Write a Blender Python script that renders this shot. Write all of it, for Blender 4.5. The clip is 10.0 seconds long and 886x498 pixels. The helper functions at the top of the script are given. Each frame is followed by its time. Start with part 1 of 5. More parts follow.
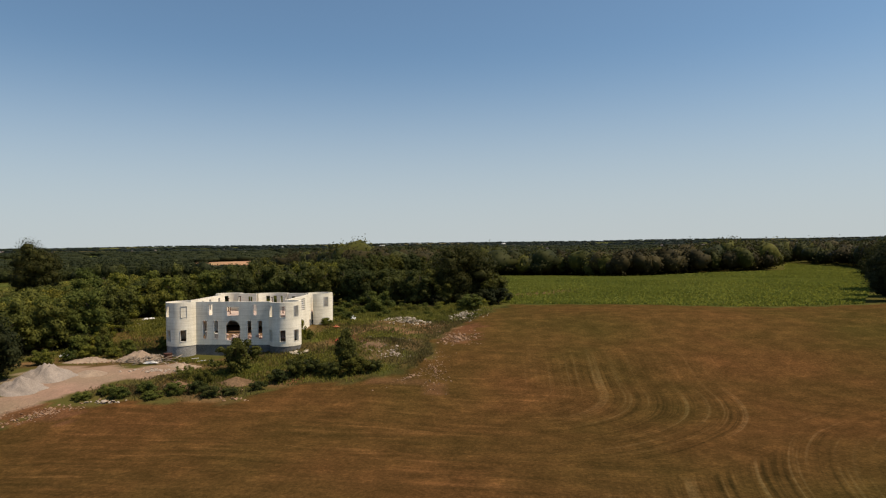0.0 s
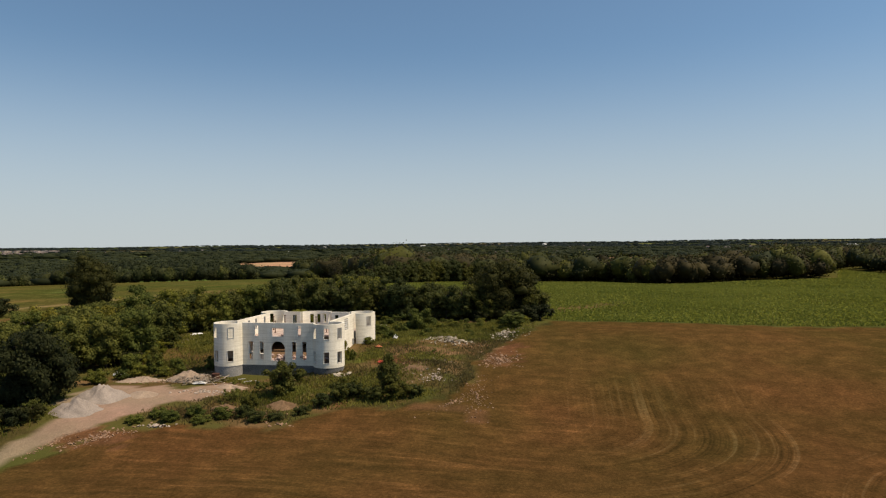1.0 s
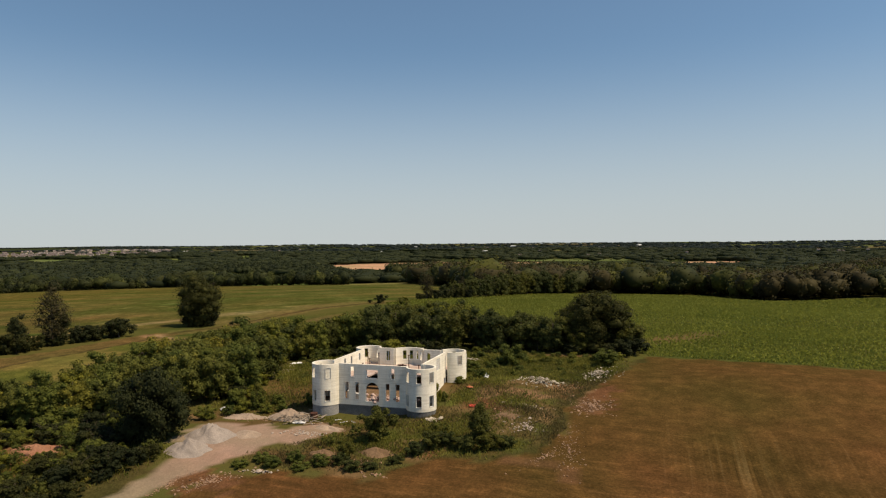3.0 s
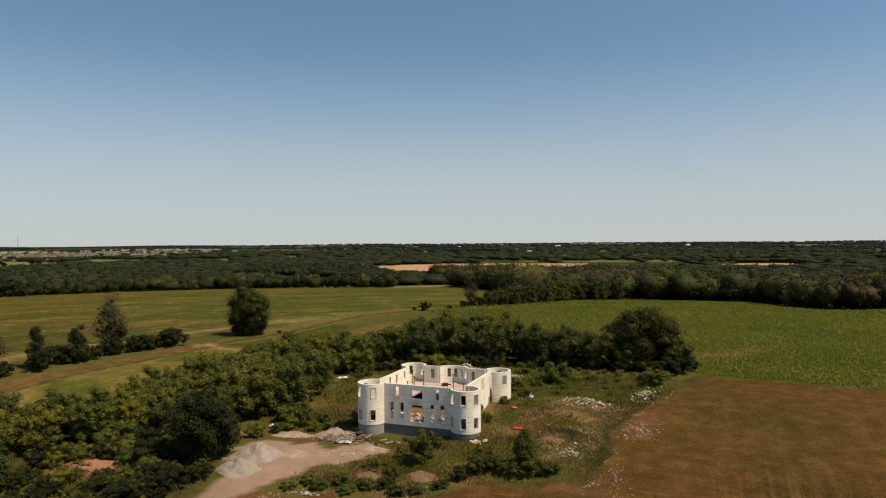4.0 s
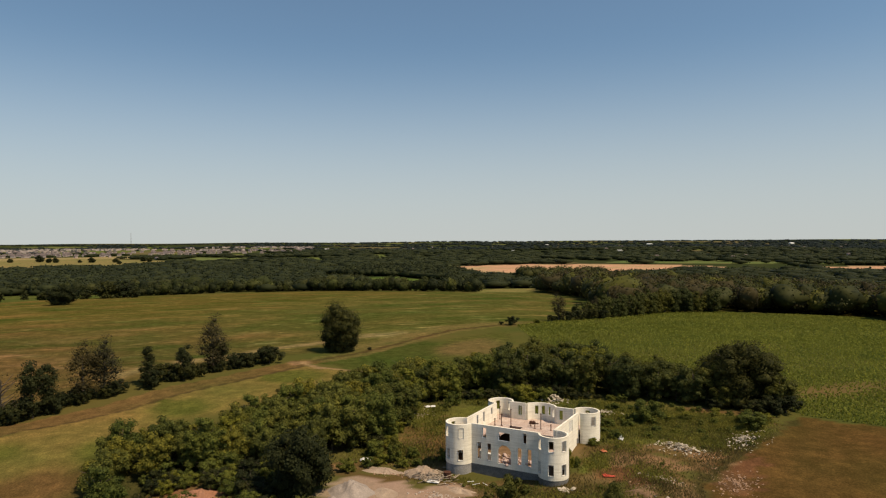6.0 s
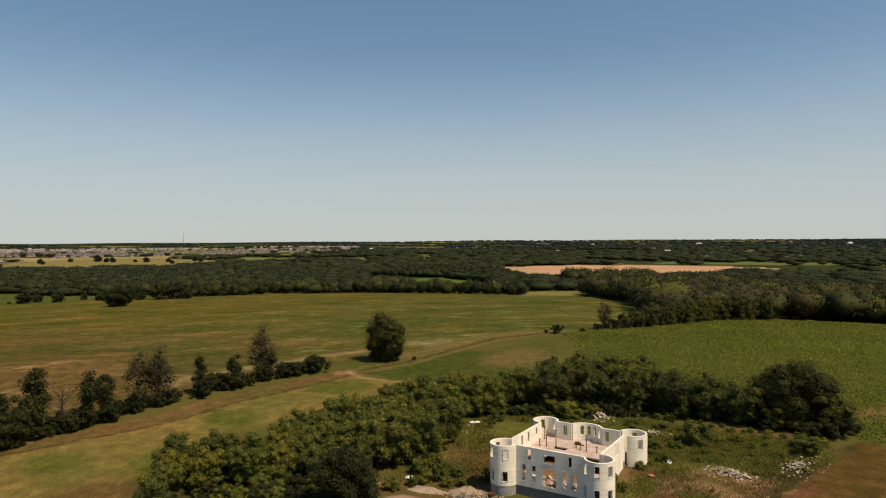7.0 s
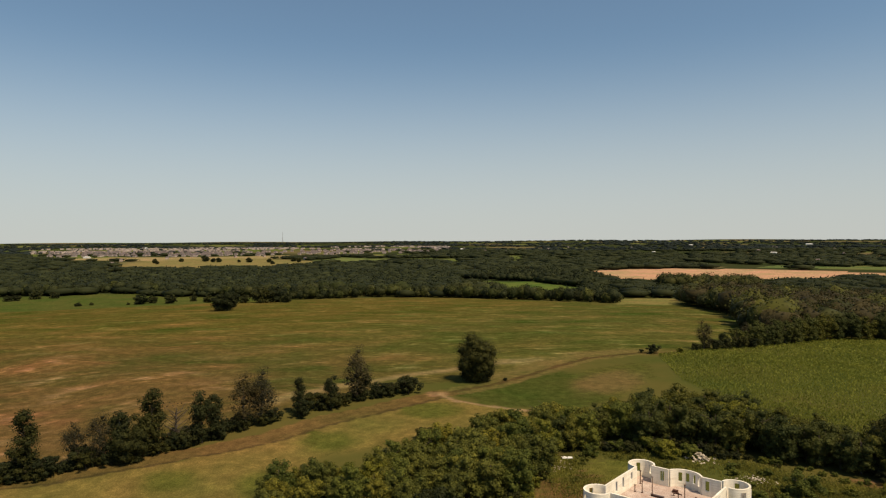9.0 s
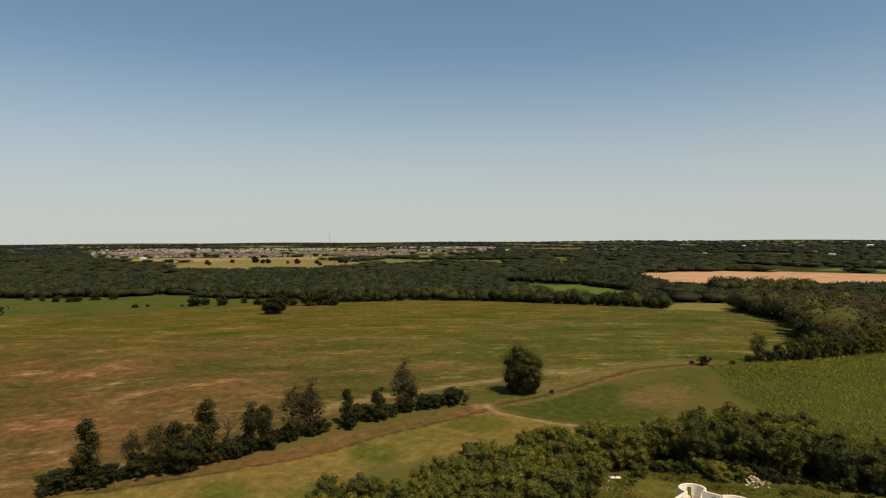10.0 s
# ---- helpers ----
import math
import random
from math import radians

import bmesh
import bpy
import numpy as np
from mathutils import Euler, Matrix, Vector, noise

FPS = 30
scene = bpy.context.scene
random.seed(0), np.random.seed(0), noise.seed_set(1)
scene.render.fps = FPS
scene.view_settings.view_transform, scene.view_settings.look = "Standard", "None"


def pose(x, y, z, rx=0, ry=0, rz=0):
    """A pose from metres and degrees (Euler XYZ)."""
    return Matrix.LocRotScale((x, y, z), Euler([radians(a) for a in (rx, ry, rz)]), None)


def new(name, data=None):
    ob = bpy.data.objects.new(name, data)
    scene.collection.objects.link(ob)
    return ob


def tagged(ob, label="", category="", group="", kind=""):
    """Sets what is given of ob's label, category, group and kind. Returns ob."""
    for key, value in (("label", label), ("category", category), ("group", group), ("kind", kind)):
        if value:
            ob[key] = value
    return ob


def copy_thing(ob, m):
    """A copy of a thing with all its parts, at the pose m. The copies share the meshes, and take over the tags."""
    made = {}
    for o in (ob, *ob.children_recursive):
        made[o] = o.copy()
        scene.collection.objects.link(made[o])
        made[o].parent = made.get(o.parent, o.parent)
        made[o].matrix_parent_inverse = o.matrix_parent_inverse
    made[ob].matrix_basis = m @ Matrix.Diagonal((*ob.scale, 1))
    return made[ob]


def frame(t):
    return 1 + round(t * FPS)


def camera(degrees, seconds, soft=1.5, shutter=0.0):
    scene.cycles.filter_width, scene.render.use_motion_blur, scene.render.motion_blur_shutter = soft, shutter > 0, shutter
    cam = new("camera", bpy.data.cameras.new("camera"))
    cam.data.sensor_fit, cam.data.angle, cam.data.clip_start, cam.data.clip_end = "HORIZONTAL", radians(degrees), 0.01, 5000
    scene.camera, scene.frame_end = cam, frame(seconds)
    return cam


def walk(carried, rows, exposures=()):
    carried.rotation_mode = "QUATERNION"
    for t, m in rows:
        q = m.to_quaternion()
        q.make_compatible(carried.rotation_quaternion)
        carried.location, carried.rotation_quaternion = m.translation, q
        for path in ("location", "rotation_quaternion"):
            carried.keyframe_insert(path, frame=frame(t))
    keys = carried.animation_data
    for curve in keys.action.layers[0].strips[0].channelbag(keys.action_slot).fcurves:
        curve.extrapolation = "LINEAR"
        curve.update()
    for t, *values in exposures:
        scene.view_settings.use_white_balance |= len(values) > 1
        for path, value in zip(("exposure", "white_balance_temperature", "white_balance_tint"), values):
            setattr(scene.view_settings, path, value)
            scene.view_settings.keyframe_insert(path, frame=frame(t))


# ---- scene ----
import itertools

# camera: rises almost straight up while it turns to the left
cam = camera(67.2, 10.0, soft=1.2)
PATH = [
    (0, pose(0.00, 0.00, 15.71, 89.488, 0.791, 0.000)),
    (0.5, pose(-0.12, -0.03, 17.38, 89.500, 0.741, 1.677)),
    (1, pose(-0.18, -0.07, 19.06, 89.496, 0.674, 3.470)),
    (1.5, pose(-0.21, -0.15, 20.76, 89.486, 0.611, 5.387)),
    (2, pose(-0.24, -0.22, 22.49, 89.483, 0.545, 7.314)),
    (2.5, pose(-0.28, -0.30, 24.21, 89.471, 0.488, 9.264)),
    (4, pose(-0.39, -0.53, 29.25, 89.399, 0.418, 14.963)),
    (4.5, pose(-0.42, -0.59, 30.98, 89.352, 0.382, 16.797)),
    (5, pose(-0.43, -0.65, 32.71, 89.280, 0.370, 18.646)),
    (5.5, pose(-0.42, -0.73, 34.43, 89.205, 0.364, 20.518)),
    (7, pose(-0.40, -0.97, 39.59, 89.050, 0.360, 26.198)),
    (7.5, pose(-0.44, -1.04, 41.31, 89.015, 0.347, 28.115)),
    (8, pose(-0.48, -1.13, 43.04, 88.982, 0.331, 30.056)),
    (8.5, pose(-0.50, -1.24, 44.75, 88.967, 0.322, 32.000)),
    (9, pose(-0.51, -1.36, 46.45, 88.965, 0.318, 33.950)),
    (9.5, pose(-0.53, -1.50, 48.12, 88.973, 0.335, 35.893)),
    (10, pose(-0.53, -1.66, 49.80, 88.990, 0.352, 37.834)),
]
walk(cam, PATH, exposures=((0, 0.0, 7200, 10), (2.5, 0.0, 7350, 10), (5, 0.0, 7600, 10), (7.5, 0.0, 7800, 10), (10, 0.0, 8050, 10)))

# ---------------------------------------------------------------- light
SUN_ELEV, SUN_AZ = radians(57), radians(100)      # azimuth from +y towards +x
sun_dir = Vector((math.sin(SUN_AZ) * math.cos(SUN_ELEV), math.cos(SUN_AZ) * math.cos(SUN_ELEV), math.sin(SUN_ELEV)))
sun_data = bpy.data.lights.new("sun", "SUN")
sun_data.energy, sun_data.angle, sun_data.color = 5.0, radians(0.53), (1.0, 0.865, 0.70)
sun = new("sun", sun_data)
sun.rotation_euler = sun_dir.to_track_quat("Z", "Y").to_euler()

world = bpy.data.worlds.new("world")
scene.world = world
world.use_nodes = True
wn, wl = world.node_tree.nodes, world.node_tree.links
sky = wn.new("ShaderNodeTexSky")
sky.sky_type, sky.sun_disc = "NISHITA", False
sky.sun_elevation, sky.sun_rotation = SUN_ELEV, SUN_AZ
sky.altitude, sky.air_density, sky.dust_density, sky.ozone_density = 100, 1.0, 0.6, 1.2
lift = wn.new("ShaderNodeMapping")               # keeps the reddened rim of the sky below the horizon
lift.inputs["Location"].default_value = (0, 0, 0.05)
wl.new(wn.new("ShaderNodeTexCoord").outputs["Generated"], lift.inputs[0])
wl.new(lift.outputs[0], sky.inputs[0])
# clear blue above, whitened by haze towards the horizon all the way round
blue = wn.new("ShaderNodeMix")
blue.data_type, blue.blend_type = "RGBA", "MULTIPLY"
blue.inputs[0].default_value = 1.0
blue.inputs[7].default_value = (0.765, 0.945, 1.03, 1)
wl.new(sky.outputs[0], blue.inputs[6])
sep = wn.new("ShaderNodeSeparateXYZ")
wl.new(lift.outputs[0], sep.inputs[0])
thin_air = wn.new("ShaderNodeMapRange")
thin_air.interpolation_type = "SMOOTHSTEP"
for k, v in enumerate((0.02, 0.34, 0.92, 0.0)):
    thin_air.inputs[1 + k].default_value = v
wl.new(sep.outputs[2], thin_air.inputs[0])
haze = wn.new("ShaderNodeMix")
haze.data_type = "RGBA"
haze.inputs[7].default_value = (4.15, 4.72, 5.35, 1)
wl.new(thin_air.outputs[0], haze.inputs[0])
wl.new(blue.outputs[2], haze.inputs[6])
wl.new(haze.outputs[2], wn["Background"].inputs[0])
wn["Background"].inputs[1].default_value = 0.117

# ---------------------------------------------------------------- small helpers
def part(name, bm, material, parent=None, label=""):
    """Links a bmesh as one mesh object, under a thing or a part."""
    me = bpy.data.meshes.new(name)
    bm.to_mesh(me)
    bm.free()
    me.materials.append(material)
    ob = new(name, me)
    ob.parent = parent
    return tagged(ob, label)


def quads(name, corners, material, parent=None, label=""):
    """Loose quads from an array of shape (n, 4, 3), quickly."""
    n = len(corners)
    me = bpy.data.meshes.new(name)
    me.vertices.add(n * 4)
    me.vertices.foreach_set("co", np.ascontiguousarray(corners, dtype=np.float32).ravel())
    me.loops.add(n * 4)
    me.loops.foreach_set("vertex_index", np.arange(n * 4, dtype=np.int32))
    me.polygons.add(n)
    me.polygons.foreach_set("loop_start", np.arange(0, n * 4, 4, dtype=np.int32))
    me.update(calc_edges=True)
    me.materials.append(material)
    ob = new(name, me)
    ob.parent = parent
    return tagged(ob, label)


def empty(name, m, label, category, group="", kind=""):
    ob = new(name)
    ob.empty_display_size = 0.3
    ob.matrix_basis = m
    return tagged(ob, label, category, group, kind)


def box(bm, lo, hi, m=None):
    r = bmesh.ops.create_cube(bm, size=1)["verts"]
    for v in r:
        v.co = Vector([lo[i] + (hi[i] - lo[i]) * (v.co[i] + 0.5) for i in range(3)])
        if m is not None:
            v.co = m @ v.co
    return r


def smooth(a, b, t):
    t = np.clip((t - a) / (b - a), 0, 1)
    return t * t * (3 - 2 * t)


# ---------------------------------------------------------------- materials
def material(name, rough=0.9):
    m = bpy.data.materials.new(name)
    m.use_nodes = True
    n, l = m.node_tree.nodes, m.node_tree.links
    b = n["Principled BSDF"]
    b.inputs["Roughness"].default_value = rough
    b.inputs["Specular IOR Level"].default_value = 0.25
    return m, n, l, b


def noise_node(n, l, scale, detail=4, vector=None, rough=0.55):
    t = n.new("ShaderNodeTexNoise")
    t.inputs["Scale"].default_value, t.inputs["Detail"].default_value, t.inputs["Roughness"].default_value = scale, detail, rough
    if vector is not None:
        l.new(vector, t.inputs["Vector"])
    return t


def ramp(n, l, fac, stops):
    r = n.new("ShaderNodeValToRGB")
    e = r.color_ramp.elements
    while len(e) < len(stops):
        e.new(0.5)
    for el, (p, c) in zip(e, stops):
        el.position, el.color = p, (*c, 1)
    l.new(fac, r.inputs[0])
    return r


def mix(n, l, kind, fac, a, b):
    x = n.new("ShaderNodeMix")
    x.data_type, x.blend_type = "RGBA", kind
    for sock, v in ((x.inputs[0], fac), (x.inputs[6], a), (x.inputs[7], b)):
        if hasattr(v, "links"):
            l.new(v, sock)
        else:
            sock.default_value = v if isinstance(v, float) else (*v, 1)
    return x.outputs[2]


def bump(n, l, b, height, strength, distance):
    x = n.new("ShaderNodeBump")
    x.inputs["Strength"].default_value, x.inputs["Distance"].default_value = strength, distance
    l.new(height, x.inputs["Height"])
    l.new(x.outputs[0], b.inputs["Normal"])


def grained(name, stops, scale=1.0, fine=12.0, rough=0.9, depth=0.02, contrast=0.5):
    """Colour from a large noise, grain from a fine one, both in metres."""
    m, n, l, b = material(name, rough)
    co = n.new("ShaderNodeTexCoord").outputs["Object"]
    big, small = noise_node(n, l, scale, 5, co), noise_node(n, l, fine, 4, co)
    base = ramp(n, l, big.outputs[0], stops).outputs[0]
    grain = ramp(n, l, small.outputs[0], [(0.25, (1 - contrast,) * 3), (0.75, (1 + contrast * 0.4,) * 3)]).outputs[0]
    l.new(mix(n, l, "MULTIPLY", 1.0, base, grain), b.inputs["Base Color"])
    bump(n, l, b, small.outputs[0], 0.6, depth)
    return m


def leaf_material(name, dark, light, scale=0.8, spread=0.7, through_light=0.25):
    """Foliage: hue by object and by leaf cluster, a little light let through."""
    m, n, l, b = material(name, 0.7)
    b.inputs["Specular IOR Level"].default_value = 0.12
    co = n.new("ShaderNodeTexCoord").outputs["Object"]
    info = n.new("ShaderNodeObjectInfo").outputs["Random"]
    isl = n.new("ShaderNodeNewGeometry").outputs["Random Per Island"]
    tone = noise_node(n, l, scale, 3, co)
    c = ramp(n, l, tone.outputs[0], [(0.3, dark), (0.7, light)]).outputs[0]
    c = mix(n, l, "MULTIPLY", 1.0, c, ramp(n, l, isl, [(0.0, tuple(1 - spread * k for k in (0.4, 0.38, 0.45))), (1.0, tuple(1 + spread * k for k in (0.25, 0.22, 0.1)))]).outputs[0])
    c = mix(n, l, "MULTIPLY", 1.0, c, ramp(n, l, info, [(0.0, (0.6, 0.7, 0.75)), (0.5, (0.95, 1.0, 1.0)), (1.0, (1.3, 1.2, 0.85))]).outputs[0])
    l.new(c, b.inputs["Base Color"])
    tr = n.new("ShaderNodeBsdfTranslucent")
    l.new(c, tr.inputs[0])
    ms = n.new("ShaderNodeMixShader")
    ms.inputs[0].default_value = through_light
    l.new(b.outputs[0], ms.inputs[1])
    l.new(tr.outputs[0], ms.inputs[2])
    l.new(ms.outputs[0], n["Material Output"].inputs[0])
    return m


LEAF = leaf_material("leaves", (0.056, 0.063, 0.015), (0.17, 0.16, 0.034))
LEAF_BUSH = leaf_material("bush_leaves", (0.066, 0.08, 0.018), (0.18, 0.184, 0.039), 0.8, 0.7, 0.35)
LEAF_DARK = leaf_material("dark_leaves", (0.036, 0.044, 0.014), (0.104, 0.108, 0.029), 0.8, 0.7, 0.32)
LEAF_FAR = leaf_material("far_leaves", (0.02, 0.026, 0.0115), (0.064, 0.067, 0.024), 0.07, 0.8)
LEAF_DEEP = leaf_material("deep_leaves", (0.018, 0.023, 0.009), (0.05, 0.053, 0.018), 0.8, 0.7, 0.3)
LEAF_BROWN = leaf_material("brownish_leaves", (0.028, 0.024, 0.012), (0.074, 0.058, 0.024), 0.09, 0.8)
LEAF_OLIVE = leaf_material("olive_leaves", (0.036, 0.043, 0.014), (0.1, 0.1, 0.026), 0.07, 0.8)
# far belts: a slight blue of haze is mixed into the green
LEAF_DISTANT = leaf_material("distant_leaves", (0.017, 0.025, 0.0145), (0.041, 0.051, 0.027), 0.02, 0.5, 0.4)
# horizon belts: the bluish haze of distance is painted into the leaf colour
LEAF_HAZE = leaf_material("haze_tinted_leaves", (0.028, 0.037, 0.031), (0.058, 0.07, 0.06), 0.004, 0.4, 0.4)
LEAF_DRY = leaf_material("dry_leaves", (0.028, 0.025, 0.013), (0.066, 0.056, 0.028))
BARK = grained("bark", [(0.3, (0.05, 0.038, 0.028)), (0.7, (0.11, 0.09, 0.07))], 1.5, 9, 0.95, 0.05)
def wall_material():
    """Weathered white foam-block wall: faint courses, streaks and stains."""
    m, n, l, b = material("white_block_wall", 0.85)
    co = n.new("ShaderNodeTexCoord").outputs["Object"]
    big, small = noise_node(n, l, 0.55, 5, co), noise_node(n, l, 7, 4, co)
    mp = n.new("ShaderNodeMapping")
    mp.inputs["Scale"].default_value = (1.3, 1.3, 0.14)
    l.new(co, mp.inputs[0])
    drip = noise_node(n, l, 1.6, 4, mp.outputs[0])
    mp2 = n.new("ShaderNodeMapping")
    mp2.inputs["Scale"].default_value = (0.25, 0.25, 5.0)
    l.new(co, mp2.inputs[0])
    band = noise_node(n, l, 1.2, 3, mp2.outputs[0])
    sep = n.new("ShaderNodeSeparateXYZ")
    l.new(co, sep.inputs[0])
    fr = n.new("ShaderNodeMath")
    fr.operation = "FRACT"
    dv = n.new("ShaderNodeMath")
    dv.operation = "DIVIDE"
    dv.inputs[1].default_value = 0.406
    l.new(sep.outputs[2], dv.inputs[0])
    l.new(dv.outputs[0], fr.inputs[0])
    joint = ramp(n, l, fr.outputs[0], [(0.0, (0.88, 0.875, 0.86)), (0.07, (1, 1, 1)), (0.95, (1, 1, 1)), (1.0, (0.88, 0.875, 0.86))]).outputs[0]
    c = ramp(n, l, big.outputs[0], [(0.3, (0.74, 0.695, 0.58)), (0.65, (0.84, 0.80, 0.69))]).outputs[0]
    c = mix(n, l, "MULTIPLY", 0.4, c, joint)
    c = mix(n, l, "MULTIPLY", 0.4, c, ramp(n, l, drip.outputs[0], [(0.3, (0.74, 0.72, 0.66)), (0.55, (1, 1, 1))]).outputs[0])
    c = mix(n, l, "MULTIPLY", 0.7, c, ramp(n, l, band.outputs[0], [(0.32, (0.78, 0.77, 0.74)), (0.55, (1, 1, 1))]).outputs[0])
    c = mix(n, l, "MULTIPLY", 0.5, c, ramp(n, l, small.outputs[0], [(0.3, (0.8, 0.8, 0.8)), (0.7, (1.1, 1.1, 1.1))]).outputs[0])
    l.new(c, b.inputs["Base Color"])
    bump(n, l, b, joint, 0.5, 0.02)
    return m


WALL = wall_material()
FRAME = grained("frame_board", [(0.3, (0.62, 0.60, 0.54)), (0.7, (0.78, 0.76, 0.70))], 2, 12)
RUST = grained("rusty_steel", [(0.3, (0.05, 0.022, 0.014)), (0.7, (0.12, 0.05, 0.03))], 2, 14, 0.8)
TIMBER = grained("grey_timber", [(0.3, (0.16, 0.12, 0.09)), (0.7, (0.42, 0.35, 0.27))], 0.8, 10)
STONE = grained("pale_rubble", [(0.3, (0.27, 0.215, 0.17)), (0.7, (0.56, 0.47, 0.39))], 0.7, 6)
WHITE_STONE = grained("white_rubble", [(0.3, (0.36, 0.3, 0.225)), (0.7, (0.6, 0.53, 0.42))], 0.7, 6)
RED_EARTH = grained("red_earth", [(0.3, (0.24, 0.105, 0.058)), (0.7, (0.38, 0.19, 0.115))], 0.5, 5, 0.95, 0.06, 0.35)
EARTH_STONE = grained("earthy_rubble", [(0.3, (0.2, 0.11, 0.065)), (0.7, (0.4, 0.265, 0.175))], 0.9, 6)
GRAVEL = grained("grey_gravel", [(0.3, (0.24, 0.203, 0.173)), (0.7, (0.33, 0.28, 0.24))], 0.6, 7, 0.95, 0.06, 0.3)
SAND = grained("tan_sand", [(0.3, (0.27, 0.2, 0.145)), (0.7, (0.38, 0.29, 0.215))], 0.5, 8, 0.95, 0.03, 0.3)
EARTH = grained("bare_earth", [(0.3, (0.10, 0.058, 0.028)), (0.6, (0.2, 0.125, 0.07))], 0.4, 5, 0.95, 0.05, 0.3)
PINK = grained("brick_dust", [(0.3, (0.38, 0.25, 0.21)), (0.7, (0.62, 0.49, 0.44))], 1.1, 6)
WHITE_JUNK = grained("white_plastic", [(0.3, (0.62, 0.62, 0.60)), (0.7, (0.8, 0.8, 0.78))], 1, 9, 0.6)
ORANGE = grained("orange_sheet", [(0.3, (0.42, 0.12, 0.05)), (0.7, (0.55, 0.2, 0.09))], 1, 9, 0.6)
RED = grained("red_sheet", [(0.3, (0.45, 0.06, 0.03)), (0.7, (0.6, 0.1, 0.06))], 1, 9, 0.6)
ROOF = grained("far_roof", [(0.3, (0.10, 0.08, 0.075)), (0.7, (0.2, 0.16, 0.15))], 0.05, 1)
HOUSE = grained("far_house_wall", [(0.3, (0.3, 0.23, 0.2)), (0.7, (0.5, 0.43, 0.39))], 0.02, 1)
CORN_LEAF = leaf_material("corn_leaves", (0.133, 0.16, 0.038), (0.176, 0.2, 0.052), 0.03, 0.22, 0.5)
WEED = leaf_material("weeds", (0.115, 0.12, 0.028), (0.25, 0.23, 0.056), 0.25, 0.7, 0.5)
SLATE_WEED = leaf_material("dry_weeds", (0.12, 0.088, 0.036), (0.22, 0.165, 0.068), 0.3, 0.7, 0.55)
PLINTH = grained("plinth", [(0.3, (0.25, 0.25, 0.24)), (0.7, (0.36, 0.35, 0.34))], 0.8, 8)
# darker copy of the plinth: shade along the front is put into its colour
DARK_PLINTH = grained("dark_plinth", [(0.3, (0.11, 0.11, 0.108)), (0.7, (0.19, 0.187, 0.178))], 0.8, 8)
SLAB = grained("slab", [(0.3, (0.42, 0.30, 0.25)), (0.7, (0.58, 0.48, 0.42))], 0.6, 6)

# ---------------------------------------------------------------- ground
KNOT_Y = (-400, 30, 65, 74, 80, 86, 92, 103, 112, 119, 140, 6000)
KNOT_Z = (-3.2, -3.2, -2.8, -1.8, -1.3, -0.6, 0.0, 1.1, 2.3, 2.8, 2.8, 2.8)
KNOT_R = (0, 300, 344, 440, 520, 608, 668, 800, 1060, 2000, 3200, 6000)
DROP = (0, 0, -2.0, -6.0, -9.3, -13.6, -18, -20, -14.5, -7, 0, 8)
CASTLE = Vector((-29.05, 102.5, 0))
TURN = -6.5


def height(x, y):
    """The lie of the land: a gentle rise to the wood, then a long fall and far low hills."""
    x, y = np.asarray(x, float), np.asarray(y, float)
    r = np.hypot(x, y)
    z = np.interp(y, KNOT_Y, KNOT_Z)
    east = smooth(0.24, 0.42, np.arctan2(x, np.maximum(y, 1.0))) * (1 - smooth(560, 800, r))
    drop = np.interp(r + 80 * smooth(-150, 60, x) * (1 - smooth(500, 800, r)) - 12 * smooth(220, 400, -x) * (1 - smooth(700, 1000, r)), KNOT_R, DROP)
    z = z + drop * (1 - east) + np.maximum(drop, -3.8) * east
    z = z + 0.35 * np.sin(x * 0.11 + 1.0) * np.sin(y * 0.09) * smooth(40, 70, y) * (1 - smooth(180, 260, y))
    z = z + (0.6 * smooth(15, 40, -x) - 0.9 * smooth(-10, 4, x)) * smooth(62, 74, y) * (1 - smooth(84, 92, y))
    z = z + 1.0 * np.exp(-((x + 8) ** 2 + (y - 93.5) ** 2) / 14) + 1.5 * np.exp(-((x - 4.5) ** 2 / 30 + (y - 128) ** 2 / 14))
    z = z + 1.2 * smooth(-32, -21, x) * (1 - smooth(-12, 2, x)) * smooth(82, 93, y) * (1 - smooth(106, 124, y))
    z = z + smooth(3000, 4700, r) * 6 + 4 * np.sin(x * 0.004 + 2) * np.sin(y * 0.0034) * smooth(900, 2000, r)
    return z


def inside(x, y, poly):
    """Which of the points lie in the polygon."""
    hit = np.zeros(np.shape(x), bool)
    for (x0, y0), (x1, y1) in zip(poly, poly[1:] + poly[:1]):
        c = (y0 > y) != (y1 > y)
        hit ^= c & (x < (x1 - x0) * (y - y0) / (y1 - y0 + 1e-12) + x0)
    return hit


def near_line(x, y, line):
    """Distance of the points from a polyline."""
    d = np.full(np.shape(x), 1e9)
    for (x0, y0), (x1, y1) in zip(line, line[1:]):
        t = np.clip(((x - x0) * (x1 - x0) + (y - y0) * (y1 - y0)) / ((x1 - x0) ** 2 + (y1 - y0) ** 2), 0, 1)
        d = np.minimum(d, np.hypot(x - x0 - t * (x1 - x0), y - y0 - t * (y1 - y0)))
    return d


